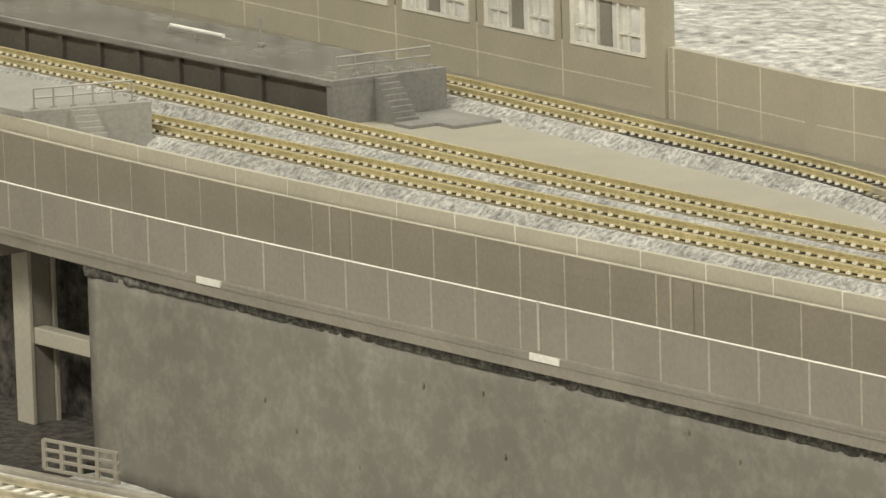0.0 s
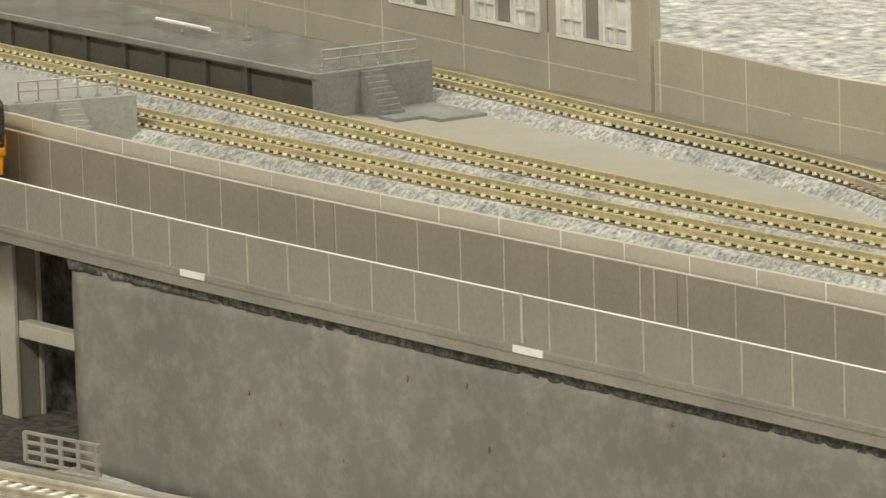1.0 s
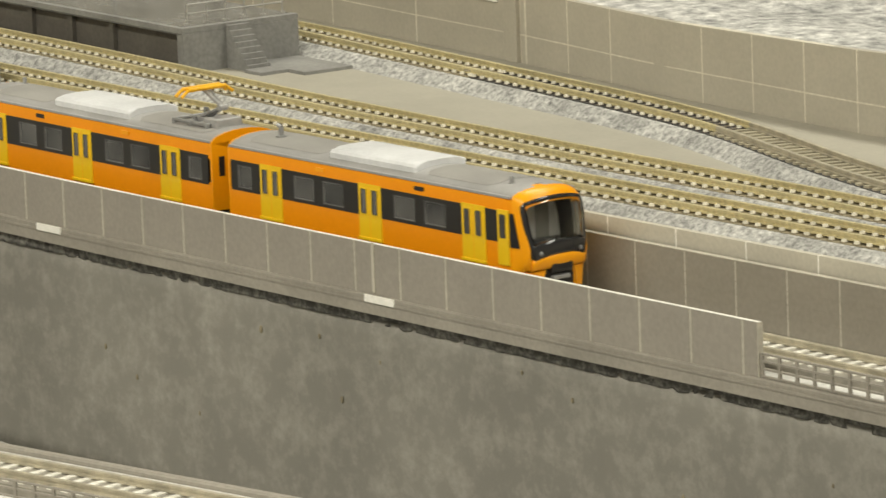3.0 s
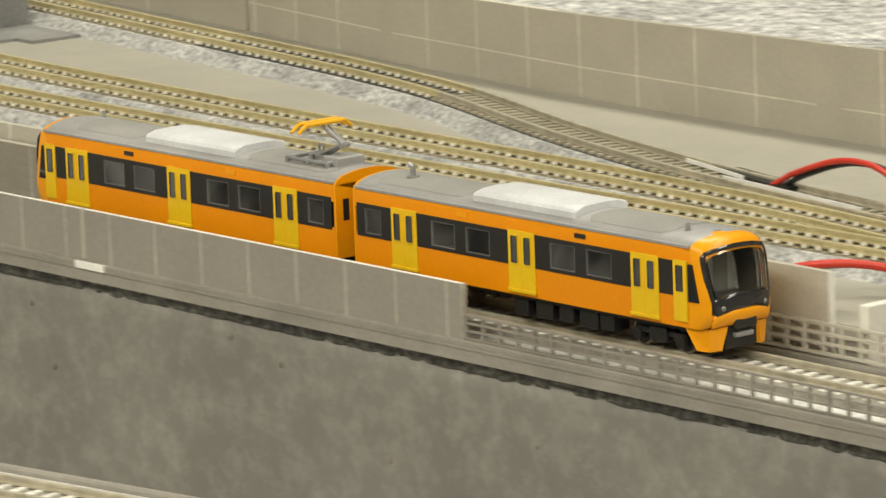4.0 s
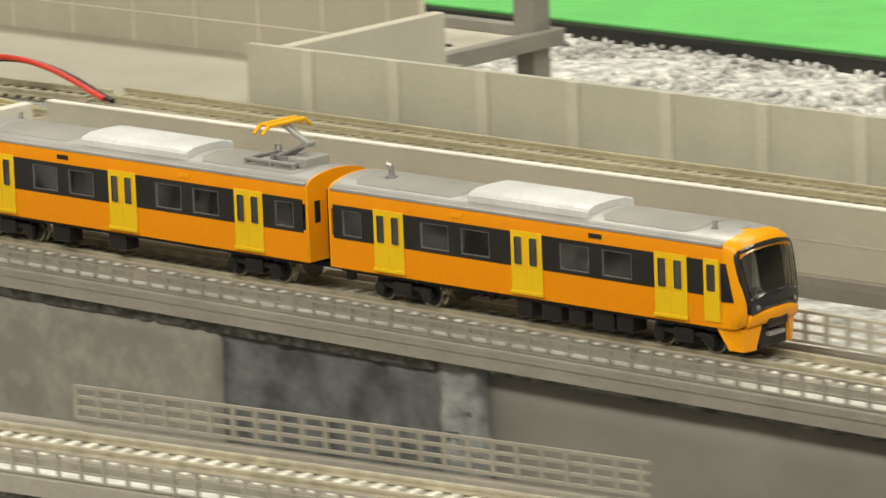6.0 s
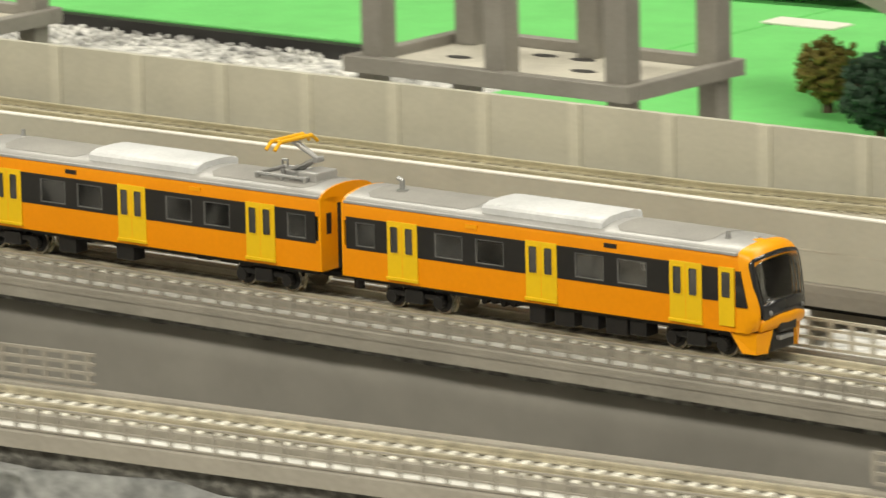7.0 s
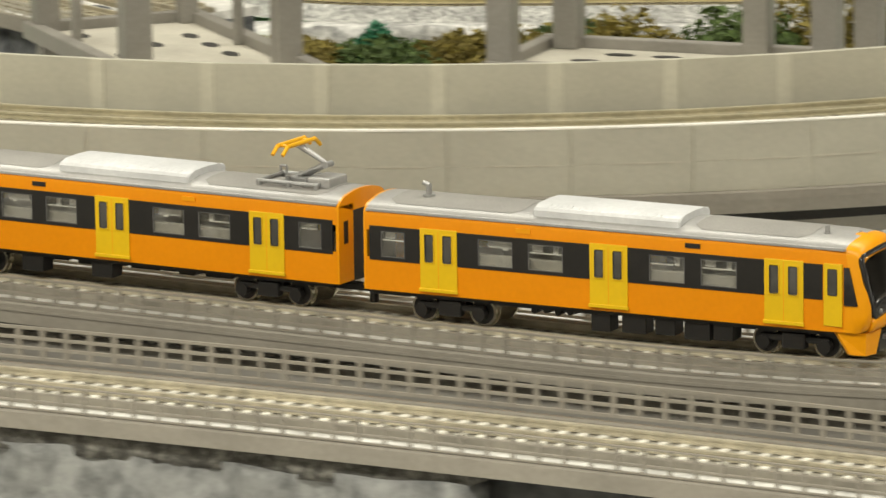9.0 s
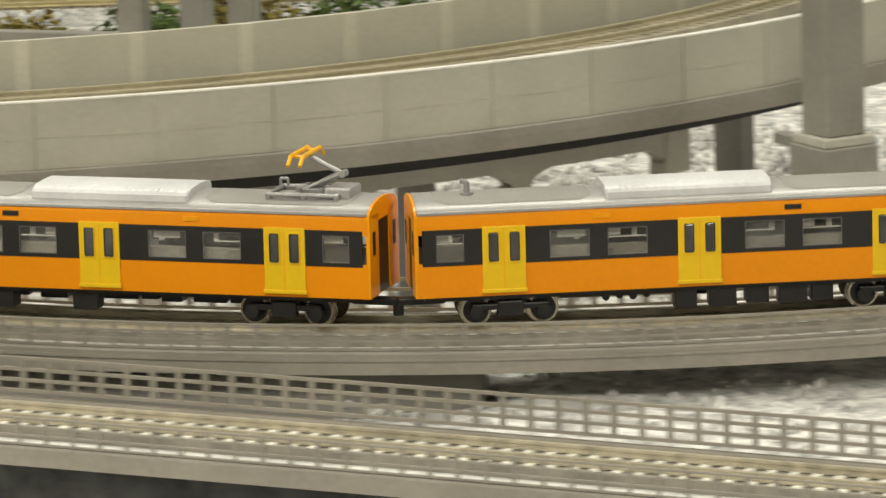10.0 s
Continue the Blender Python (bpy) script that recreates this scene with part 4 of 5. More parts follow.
    for i in range(len(pr)):
        f = bm.faces.new((a[i], a[(i + 1) % len(pr)], b[(i + 1) % len(pr)], b[i]))
        f.smooth = 2 <= i <= 5
    ea = bm.faces.new(a)
    eb = bm.faces.new(b[::-1])
    bmesh.ops.bevel(bm, geom=list(ea.edges) + list(eb.edges), offset=0.35, segments=1, affect="EDGES", profile=0.5)
    ac = part("cooler", bm, ACWHITE, c, "pale grey roof cooler unit")
    for x0 in (39.0, 45.5, 52.0, 58.5):
        bm = bmesh.new()
        for i in range(5):
            for sy in (-1, 1):
                q = [bm.verts.new((x0 + i * 1.15 + dx, sy * y, z)) for dx in (0, 0.5) for y, z in ((4.5, 25.6), (4.5, 25.73), (6.5, 25.34), (6.5, 25.2))]
                for fq in ((0, 1, 2, 3), (7, 6, 5, 4), (0, 4, 5, 1), (1, 5, 6, 2), (2, 6, 7, 3), (3, 7, 4, 0)):
                    bm.faces.new([q[k] for k in fq])
        part("cooler_grille", bm, ACWHITE, ac)
    # sides: window band, panes and doors
    doors = [(D1 + PITCH * i, HW) for i in range(3)]
    for sgn in (-1, 1):
        yo = sgn * 9.1

        def flat(bm, x0, x1, z0, z1, d0, d1, bevel=0.0):
            box(bm, x0, x1, min(yo + sgn * d0, yo + sgn * d1), max(yo + sgn * d0, yo + sgn * d1), z0, z1, bevel=bevel)
        bands = [(1.0, D1 - HW)] + [(D1 + PITCH * i + HW, D1 + PITCH * (i + 1) - HW) for i in range(2)] + [(D1 + 2 * PITCH + HW, 98.9)]
        for i, (x0, x1) in enumerate(bands):
            if i == 0:
                wins = [(3.6, 8.9)]
            elif i in (1, 2):
                wins = [(x0 + 4.6, x0 + 12.2), (x0 + 15.6, x0 + 23.2)]
            else:
                wins = []
            bm = bmesh.new()
            if wins:
                flat(bm, x0, x1, 12.4, 13.1, -0.35, 0.12)
                flat(bm, x0, x1, 18.35, 19.3, -0.35, 0.12)
                xs = [x0] + [q for w in wins for q in w] + [x1]
                for q0, q1 in zip(xs[::2], xs[1::2]):
                    flat(bm, q0, q1, 13.1, 18.35, -0.35, 0.12)
            else:
                flat(bm, x0, x1, 12.4, 19.3, -0.35, 0.12)
            wb = part("window_band", bm, BLACK, c, "glossy black window band")
            for w0, w1 in wins:
                bm = bmesh.new()
                flat(bm, w0 - 0.2, w1 + 0.2, 12.9, 18.5, -0.15, -0.05)
                pn = part("window_pane", bm, PANE, wb, "clear window pane with painted grey reflection haze")
                pn.visible_shadow = False
                for f0, f1, g0, g1 in ((w0, w1, 13.1, 13.25), (w0, w1, 18.2, 18.35), (w0, w0 + 0.15, 13.25, 18.2), (w1 - 0.15, w1, 13.25, 18.2)):
                    bm = bmesh.new()
                    flat(bm, f0, f1, g0, g1, -0.2, 0.16)
                    part("window_frame", bm, WINRIM, wb)
                # lamp reflections in the panes, made as white bars and pale patches
                odd = int(w0 * 3.7 + (5 if panto else 0)) % 3
                if odd:
                    bm = bmesh.new()
                    flat(bm, w0 + 0.25, w1 - (0.25 if odd == 1 else 2.6), 16.45, 16.65, -0.36, -0.2)
                    part("window_bar", bm, WHITE_EDGE, wb)
                if odd != 2:
                    bm = bmesh.new()
                    flat(bm, w0 + (0.4 if odd else 1.6), w0 + (2.6 if odd else 6.9), 16.7, 18.1, -1.3, -1.1)
                    part("window_blind", bm, PALE_IN, wb)
        bm = bmesh.new()
        q = [bm.verts.new((x, yo * f + sgn * d, z)) for d in (-0.4, 0.1) for x, z, f in ((103.3, 11.6, 1.0), (106.0, 11.6, 0.965), (104.3, 19.0, 0.985), (103.3, 19.0, 1.0))]
        for fq in ((0, 1, 2, 3), (7, 6, 5, 4), (0, 4, 5, 1), (1, 5, 6, 2), (2, 6, 7, 3), (3, 7, 4, 0)):
            bm.faces.new([q[k] for k in fq])
        part("cab_side_window", bm, SHIELD, c, "slanted black cab side window")
        # pale blocks added behind the panes to imitate bright glints
        for x0 in (D1 + HW, D1 + PITCH + HW):
            for w1 in (x0 + 12.2, x0 + 23.2):
                bm = bmesh.new()
                flat(bm, w1 - 2.8, w1 - 1.7, 16.2, 18.3, -1.7, -1.2, bevel=0.15)
                part("seat_end", bm, PALE_IN, c)
        # inside lining and seats
        bm = bmesh.new()
        flat(bm, 1.0, 98, 7.5, 12.9, -0.9, -0.5)
        flat(bm, 1.0, 98, 18.6, 22.0, -1.1, -0.7)
        part("inner_lining", bm, PALE_IN, c)
        for i in range(2):
            bm = bmesh.new()
            x0 = D1 + PITCH * i + HW + 2
            flat(bm, x0, x0 + PITCH - 2 * HW - 4, 7.5, 10.0, -4.2, -1.0, bevel=0.3)
            flat(bm, x0, x0 + PITCH - 2 * HW - 4, 10.0, 15.1, -2.2, -1.2, bevel=0.3)
            part("bench_seat", bm, SEAT, c)
        for x, hw in doors:
            bm = bmesh.new()
            flat(bm, x - hw, x + hw, 7.4, 19.6, -0.3, 0.30, bevel=0.12)
            d = part("side_door", bm, YELLOW, c, "yellow double sliding door")
            bm = bmesh.new()
            flat(bm, x - hw - 0.2, x + hw + 0.2, 6.9, 7.6, 0.0, 0.55, bevel=0.1)
            part("door_sill", bm, YELLOW, d)
            bm = bmesh.new()
            flat(bm, x - 0.07, x + 0.07, 7.6, 19.2, 0.2, 0.31)
            part("door_seam", bm, NOSE, d)
            for k in (-1, 1):
                bm = bmesh.new()
                flat(bm, x + k * 2.0 - 0.95, x + k * 2.0 + 0.95, 12.9, 18.5, 0.2, 0.4, bevel=0.35)
                part("door_pane", bm, WINDOW, d)
                bm = bmesh.new()
                for f0, f1, g0, g1 in ((-1.15, 1.15, 12.65, 12.95), (-1.15, 1.15, 18.45, 18.7), (-1.15, -0.92, 12.95, 18.45), (0.92, 1.15, 12.95, 18.45)):
                    flat(bm, x + k * 2.0 + f0, x + k * 2.0 + f1, g0, g1, 0.2, 0.46)
                part("pane_rim", bm, YELLOW, d)
        bm = bmesh.new()
        flat(bm, 99.1, 103.0, 7.4, 19.6, -0.5, 0.22, bevel=0.12)
        d = part("cab_door", bm, YELLOW, c, "narrow yellow cab door")
        bm = bmesh.new()
        flat(bm, 100.0, 102.0, 13.4, 18.6, 0.1, 0.34, bevel=0.25)
        part("door_pane", bm, WINDOW, d)
        for x0 in (70.0, 33.5):
            bm = bmesh.new()
            flat(bm, x0, x0 + 3.2, 20.3, 21.2, -0.2, 0.14)
            part("side_vent", bm, BLACK if x0 > 50 else NOSE, c)
    boxpart("car_floor", c, PALE_IN, 1.0, 98.5, -8.4, 8.4, 6.9, 7.5)
    boxpart("cab_bulkhead", c, SEAT, 98.6, 99.0, -8.5, 8.5, 7.5, 22.0)
    # windscreen on the rounded nose: black mask with a clear middle
    def screen(u, v):
        w = 8.45 - 1.5 * max(0.0, (0.8 - v) / 0.8) ** 1.6 - 0.9 * max(0.0, (v - 0.88) / 0.12) ** 2 - 0.5 * max(0.0, (0.08 - v) / 0.08)
        lo, hi = 8.5 + 1.5 * (1 - abs(u) ** 3), 22.5 - 1.0 * u * u
        y, z = w * u, lo + (hi - lo) * v
        return Vector((nose_x(y, z) + 0.22, y, z))

    def shield(name, cells, material, label):
        bm = bmesh.new()
        vs = {}
        for a2, b2 in cells:
            q = []
            for i2, j2 in ((a2, b2), (a2 + 1, b2), (a2 + 1, b2 + 1), (a2, b2 + 1)):
                if (i2, j2) not in vs:
                    vs[i2, j2] = bm.verts.new(screen(i2 / 10 - 1, j2 / 16))
                q.append(vs[i2, j2])
            bm.faces.new(q).smooth = True
        r = bmesh.ops.extrude_face_region(bm, geom=bm.faces[:])
        for v in r["geom"]:
            if isinstance(v, bmesh.types.BMVert):
                v.co.x -= 0.6
        return part(name, bm, material, c, label)

    clear = [(a2, b2) for a2 in range(1, 19) for b2 in range(4, 15)]
    shield("windscreen_mask", [(a2, b2) for a2 in range(20) for b2 in range(16) if (a2, b2) not in clear], SHIELD, "glossy black windscreen surround")
    ws = shield("windscreen", clear, CABGLASS, "smoked glass wrap-round windscreen")
    ws.visible_shadow = False
    # orange lip below the screen
    bm = bmesh.new()
    g = []
    for j2 in range(5):
        g.append([])
        for i2 in range(17):
            u = i2 / 8 - 1
            hi2 = 8.75 + 1.5 * (1 - min(1.0, abs(u) * 0.98) ** 3)
            z = 6.5 + 0.5 * (1 - u * u) + (hi2 - 6.5 - 0.5 * (1 - u * u)) * j2 / 4
            g[-1].append(bm.verts.new((nose_x(7.3 * u, z) + 0.1 + 0.35 * math.sin(math.pi * j2 / 4), 7.3 * u, z)))
    for a2, b2 in zip(g, g[1:]):
        for i2 in range(16):
            bm.faces.new((a2[i2], a2[i2 + 1], b2[i2 + 1], b2[i2])).smooth = True
    r = bmesh.ops.extrude_face_region(bm, geom=bm.faces[:])
    for v in r["geom"]:
        if isinstance(v, bmesh.types.BMVert):
            v.co.x -= 0.7
    part("nose_lip", bm, NOSE, c)
    # cab inside
    bm = bmesh.new()
    box(bm, 99.1, 99.3, -8.0, 8.0, 8.8, 22.3)
    for sy in (-7.9, 7.7):
        box(bm, 99.3, 104.6, sy, sy + 0.2, 8.8, 22.0)
    box(bm, 99.3, 106.5, -7.6, 7.6, 8.6, 8.8)
    part("cab_lining", bm, PALE_IN, c)
    bm = bmesh.new()
    box(bm, 103.6, 107.2, -6.0, 6.0, 8.9, 12.8, bevel=0.5)
    part("driver_desk", bm, BLACK, c)
    bm = bmesh.new()
    box(bm, 99.32, 99.5, 1.0, 4.8, 9.5, 20.5, bevel=0.05)
    box(bm, 99.32, 99.5, -6.2, -2.2, 14.0, 19.5, bevel=0.05)
    part("cab_rear_door", bm, SEAT, c)
    for y in (-5.4, 5.4):
        bm = bmesh.new()
        bmesh.ops.create_uvsphere(bm, u_segments=12, v_segments=8, radius=0.55, matrix=Matrix.Translation((nose_x(y, 10.4) + 0.1, y, 10.4)))
        part("headlamp", bm, LAMPCLEAR, c, "small clear round headlamp")
    # skirts, coupler pocket
    for sgn in (-1, 1):
        bm = bmesh.new()
        q = [bm.verts.new((x, sgn * y, z)) for x, y, z in ((101.6, 8.6, 6.1), (107.3, 7.6, 6.2), (107.0, 7.3, 1.7), (104.2, 8.2, 1.9), (108.9, 4.0, 6.6), (108.3, 5.2, 1.9))]
        f1, f2 = bm.faces.new((q[0], q[1], q[2], q[3])), bm.faces.new((q[1], q[4], q[5], q[2]))
        r = bmesh.ops.extrude_face_region(bm, geom=[f1, f2])
        for v in r["geom"]:
            if isinstance(v, bmesh.types.BMVert):
                v.co += Vector((-0.9, -sgn * 0.7, 0))
        part("front_skirt", bm, NOSE, c)
    boxpart("coupler_pocket", c, BLACK, 97, 108.4, -4.1, 4.1, 1.9, 6.9, bevel=0.5)
    boxpart("coupler_hood", c, BLACK, 105, 109.9, -3.0, 3.0, 5.9, 8.4, bevel=0.6)
    boxpart("front_coupler", c, PANTO_G, 107.4, 109.5, -2.4, 2.4, 4.2, 5.2, bevel=0.3)
    bm = bmesh.new()
    box(bm, -3.0, 6, -1.3, 1.3, 3.6, 5.0, bevel=0.3)
    cyl(bm, (-3.0, 0, 1.6), (-3.0, 0, 4.2), 0.9, 10)
    part("inner_coupler", bm, BLACK, c)
    # bogies
    for bx in (17.7, 91.9):
        bm = bmesh.new()
        for sgn in (-1, 1):
            box(bm, bx - 7.4, bx + 7.4, sgn * 6.2 - 0.6, sgn * 6.2 + 0.6, 3.0, 4.3, bevel=0.35)
            box(bm, bx - 2.5, bx + 2.5, sgn * 6.3 - 1.1, sgn * 6.3 + 1.1, 1.8, 4.9, bevel=0.4)
            for k in (-6.4, 6.4):
                cyl(bm, (bx + k, sgn * 5.6, 2.7), (bx + k, sgn * 7.2, 2.7), 1.35, 12)
        box(bm, bx - 3, bx + 3, -6, 6, 3.2, 6.5)
        bo = part("bogie", bm, BLACK, c, "black plastic bogie frame")
        for k in (-6.4, 6.4):
            for sgn in (-1, 1):
                bm = bmesh.new()
                cyl(bm, (bx + k, sgn * 3.9, 2.9), (bx + k, sgn * 5.3, 2.9), 2.9, 28)
                cyl(bm, (bx + k, sgn * 3.5, 2.8), (bx + k, sgn * 3.9, 2.8), 3.15, 28)
                part("wheel", bm, STEEL, bo, "shiny steel wheel")
                bm = bmesh.new()
                cyl(bm, (bx + k, sgn * 5.25, 2.9), (bx + k, sgn * 5.42, 2.9), 2.45, 24)
                part("wheel_disc", bm, BLACK, bo)
    # underfloor boxes
    boxpart("underframe", c, BLACK, 1.5, 104, -7.8, 7.8, 5.3, 6.8)
    for seed, sgn in ((7 if panto else 3, -1), (11 if panto else 5, 1)):  # near and far side
        r2 = random.Random(seed)
        x = (27.5 if panto else 49.0) if sgn < 0 else 55.0
        while x < 79:
            w = min(r2.uniform(3.2, 7.5), 83 - x)
            y0 = sgn * r2.uniform(3.2, 4.4)
            boxpart("underfloor_box", c, BLACK, x, x + w, min(y0, sgn * 7.7), max(y0, sgn * 7.7), r2.uniform(1.5, 2.2), 5.4, bevel=0.25)
            x += w + (r2.choice((0.7, 1.9, 2.4)) if sgn < 0 else 12.0)
    if not panto:
        for i in range(4):
            bm = bmesh.new()
            x = 36.0 + i * 2.6
            cyl(bm, (x, -6.4, 4.5 + 0.3 * (i % 2)), (x, -3.0, 4.5), 0.75, 8)
            part("air_tank", bm, BLACK, c)
        bm = bmesh.new()
        cyl(bm, (27, -5.8, 4.9), (49, -5.8, 4.9), 0.3, 8)
        part("brake_pipe", bm, BLACK, c)
    # roof fittings
    bm = bmesh.new()
    cyl(bm, (10.5, -1.5, 24.2), (10.5, -1.5, 26.9), 0.6, 10)
    cyl(bm, (10.5, -1.5, 24.2), (10.5, -1.5, 24.9), 1.3, 12)
    cyl(bm, (10.7, -1.5, 26.7), (9.3, -1.5, 27.2), 0.5, 10)
    if not panto:
        part("roof_pipe", bm, PANTO_G, c, "short grey roof pipe")
    else:
        bm.free()
    bm = bmesh.new()
    cyl(bm, (97.5, -3.5, 24.0), (97.5, -3.5, 25.8), 0.5, 8)
    cyl(bm, (97.5, -3.5, 23.6), (97.5, -3.5, 24.4), 0.8, 8)
    part("roof_aerial", bm, PANTO_G, c)
    boxpart("roof_horn", c, PANTO_G, 102.0, 103.0, -1.0, 0.6, 23.6, 24.5, bevel=0.15)
    if panto:
        p = thing_part("pantograph", c)
        p.location = (-2.6 * MM, 0, -1.9 * MM)
        bm = bmesh.new()
        for sy in (-4.6, 4.6):
            cyl(bm, (9.5, sy, 26.9), (24.0, sy, 26.9), 0.45, 8)
            for xx in (10, 16.5, 23.5):
                cyl(bm, (xx, sy, 25.0), (xx, sy, 27.0), 0.6, 8)
        for xx in (10, 23.5):
            cyl(bm, (xx, -4.6, 26.9), (xx, 4.6, 26.9), 0.45, 8)
        for xx in (13.5, 18.0):
            cyl(bm, (xx, -4.6, 26.9), (xx, 4.6, 26.9), 0.35, 8)
            for sy in (-2.6, 2.6):
                cyl(bm, (xx, sy, 26.0), (xx, sy, 28.0), 0.5, 8)
        box(bm, 13.0, 19.0, -2.0, 2.0, 26.4, 27.8, bevel=0.3)
        part("pantograph_base", bm, PANTO_G, p)
        bm = bmesh.new()
        box(bm, 7.6, 12.8, -3.6, 3.6, 26.0, 28.2, bevel=0.35)
        part("pantograph_housing", bm, SILVER, p, "pale grey box on the pantograph base")
        bm = bmesh.new()
        for xx in (22.5, 24.0):
            cyl(bm, (xx, -4.4, 25.4), (xx, -4.4, 28.4), 0.28, 8)
        cyl(bm, (22.5, -4.4, 28.4), (24.0, -4.4, 28.4), 0.28, 8)
        part("hook_frame", bm, PANTO_G, p)
        bm = bmesh.new()
        cyl(bm, (16.5, 0, 27.4), (10.3, 0, 30.6), 0.7, 8)
        cyl(bm, (17.5, 1.6, 27.4), (10.6, 0.5, 30.4), 0.35, 8)
        cyl(bm, (9.9, -1.2, 30.5), (9.9, 1.2, 30.5), 0.7, 8)
        cyl(bm, (10.3, 0, 30.6), (17.6, 0, 34.0), 0.5, 8)
        cyl(bm, (10.6, -1.0, 30.4), (17.6, -1.6, 34.0), 0.3, 8)
        part("pantograph_arm", bm, PANTO_G, p)
        bm = bmesh.new()
        for xx in (16.2, 18.6):
            cyl(bm, (xx, -5.2, 34.4), (xx, 5.2, 34.4), 0.5, 8)
            for sy in (-1, 1):
                cyl(bm, (xx, sy * 5.2, 34.4), (xx, sy * 7.2, 32.9), 0.42, 8)
        for sy in (-3.8, 3.8):
            cyl(bm, (16.2, sy, 34.2), (18.6, sy, 34.2), 0.35, 8)
        part("pantograph_head", bm, PANTO_Y, p, "yellow pantograph head with horns")
    return c


def thing_part(name, parent):
    ob = new(name)
    ob.empty_display_size = 0.005
    ob.parent = parent
    return ob


LEAD = car("train_car", "orange model railcar with yellow doors, black windows and grey roof", False)
REARCAR = car("train_car", "orange model railcar with yellow doors and a raised pantograph", True)

# ---- the background ----


def tower(x0, y0, lx, ly, z, cols, turn=0.0, braces=()):
    t = thing("girder_tower", "grey plastic girder tower frame with a pale slotted slab", "tower frame", "girder towers", at=pose(x0 * MM, y0 * MM, 0, 0, 0, turn))
    boxpart("slab", t, TOWERSLAB, 3, lx - 3, 3, ly - 3, z - 1.2, z + 0.2)
    for b in ((0, lx, 0, 4, z - 1.5, z + 3), (0, lx, ly - 4, ly, z - 1.5, z + 3), (0, 4, 4, ly - 4, z - 1.4, z + 2.9), (lx - 4, lx, 4, ly - 4, z - 1.4, z + 2.9)):
        boxpart("beam", t, TOWER, *b, bevel=0.3)
    for cx, cy, *rr in cols:
        r = rr[0] if rr else 3.4
        boxpart("column", t, TOWER, cx - r, cx + r, cy - r, cy + r, z + 0.2, 60, bevel=0.3)
    for a, b in braces:
        bm = bmesh.new()
        cyl(bm, (a[0], a[1], z + a[2]), (b[0], b[1], z + b[2]), 2.2, 4)
        part("brace", bm, TOWER, t)
    for cx in (6, lx - 6):
        for cy in (6, ly - 6):
            boxpart("leg", t, TOWER, cx - 3.2, cx + 3.2, cy - 3.2, cy + 3.2, BASE, z - 1.5, bevel=0.4)
    for i in range(11):
        hx, hy = 14 + (lx - 28) * ((i * 0.27) % 1.0), 12 + (ly - 24) * (i % 3) / 2
        bm = bmesh.new()
        bmesh.ops.create_cone(bm, cap_ends=True, segments=18, radius1=1.0, radius2=1.0, depth=0.25, matrix=Matrix.Translation((hx, hy, z + 0.22)) @ Matrix.Diagonal((4.0, 2.0, 1, 1)))
        part("slab_slot", bm, DARK, t)
    return t


tower(-181, 238, 96, 52, -4, [(8, 6), (50, 6), (90, 6), (90, 46), (50, 46), (8, 46)])
tower(-397, 210, 96, 48, -4, [(90, 42), (44, 42), (8, 6)])
tower(46.6, 285, 112, 50, -6.0, [(5, 5, 3.2), (32, 5, 1.3), (80, 5, 3.6), (5, 45, 2.5), (46, 45, 1.2), (83, 45, 3.4)], -38, [((78, 5, 20), (44, 5, 37)), ((81, 45, 24), (50, 45, 39))])
tower(190, 283, 96, 46, -6, [(4, 4), (8, 42), (60, 42), (90, 42), (90, 6)], 9)

# green boards with dark edge
for gx0, gx1, gy0, gy1 in ((-300, -40, 400, 1100), (-600, -301, 503, 1100)):
    g = thing("green_board", "bright green painted base board with a black edge", "board", "green boards")
    bm = bmesh.new()
    box(bm, gx0, gx1, gy0, gy1, BASE - 1, BASE + 5, bevel=0.6)
    part("board_top", bm, GREEN, g)
    bm = bmesh.new()
    box(bm, gx0 + 1, gx1 - 1, gy0 - 5, gy0 - 0.2, BASE - 1, BASE + 4.0)
    part("board_edge", bm, BLACK, g)
g = thing("green_board", "bright green painted base board beyond the far track", "board", "green boards")
bm = bmesh.new()
vs = [bm.verts.new((x, y, z)) for z in (BASE - 1, BASE + 5) for x, y in ((-39, 645), (120, 690), (420, 780), (420, 1100), (-39, 1100))]
bm.faces.new(vs[:5])
bm.faces.new(vs[5:])
for i in range(5):
    bm.faces.new((vs[i], vs[(i + 1) % 5], vs[5 + (i + 1) % 5], vs[5 + i]))
part("board_top", bm, GREEN, g)
tagged(boxpart("pale_plate", None, CREAMPLATE, -304, -275, 600, 612, BASE + 5, BASE + 5.8, bevel=0.2), "thin pale cream strip on the green board", "plate")


def rock_hill(x, y, rx, ry, h, seed, label):
    bm = bmesh.new()
    bmesh.ops.create_icosphere(bm, subdivisions=5, radius=1.0)
    for v in bm.verts:
        n = v.co.normalized()
        d = 1 + 0.28 * noise.noise(n * 1.7 + Vector((seed, 0, 0))) + 0.14 * noise.noise(n * 4.5 + Vector((0, seed, 0))) + 0.06 * noise.noise(n * 12)
        v.co = Vector((n.x * rx * d, n.y * ry * d, max(-0.05, n.z) * h * d))
    for f in bm.faces:
        f.smooth = True
    o = part("rock_hill", bm, ROCK)
    o.location = (x * MM, y * MM, (BASE - 1) * MM)
    return tagged(o, label, "rock", "rock hills")


rock_hill(-59, 400, 49, 34, 62, 1.3, "blue-grey carved rock hill beside the trees")
rock_hill(18, 347, 58, 27, 43, 4.1, "blue-grey carved rock slope under the far track")
bm = bmesh.new()
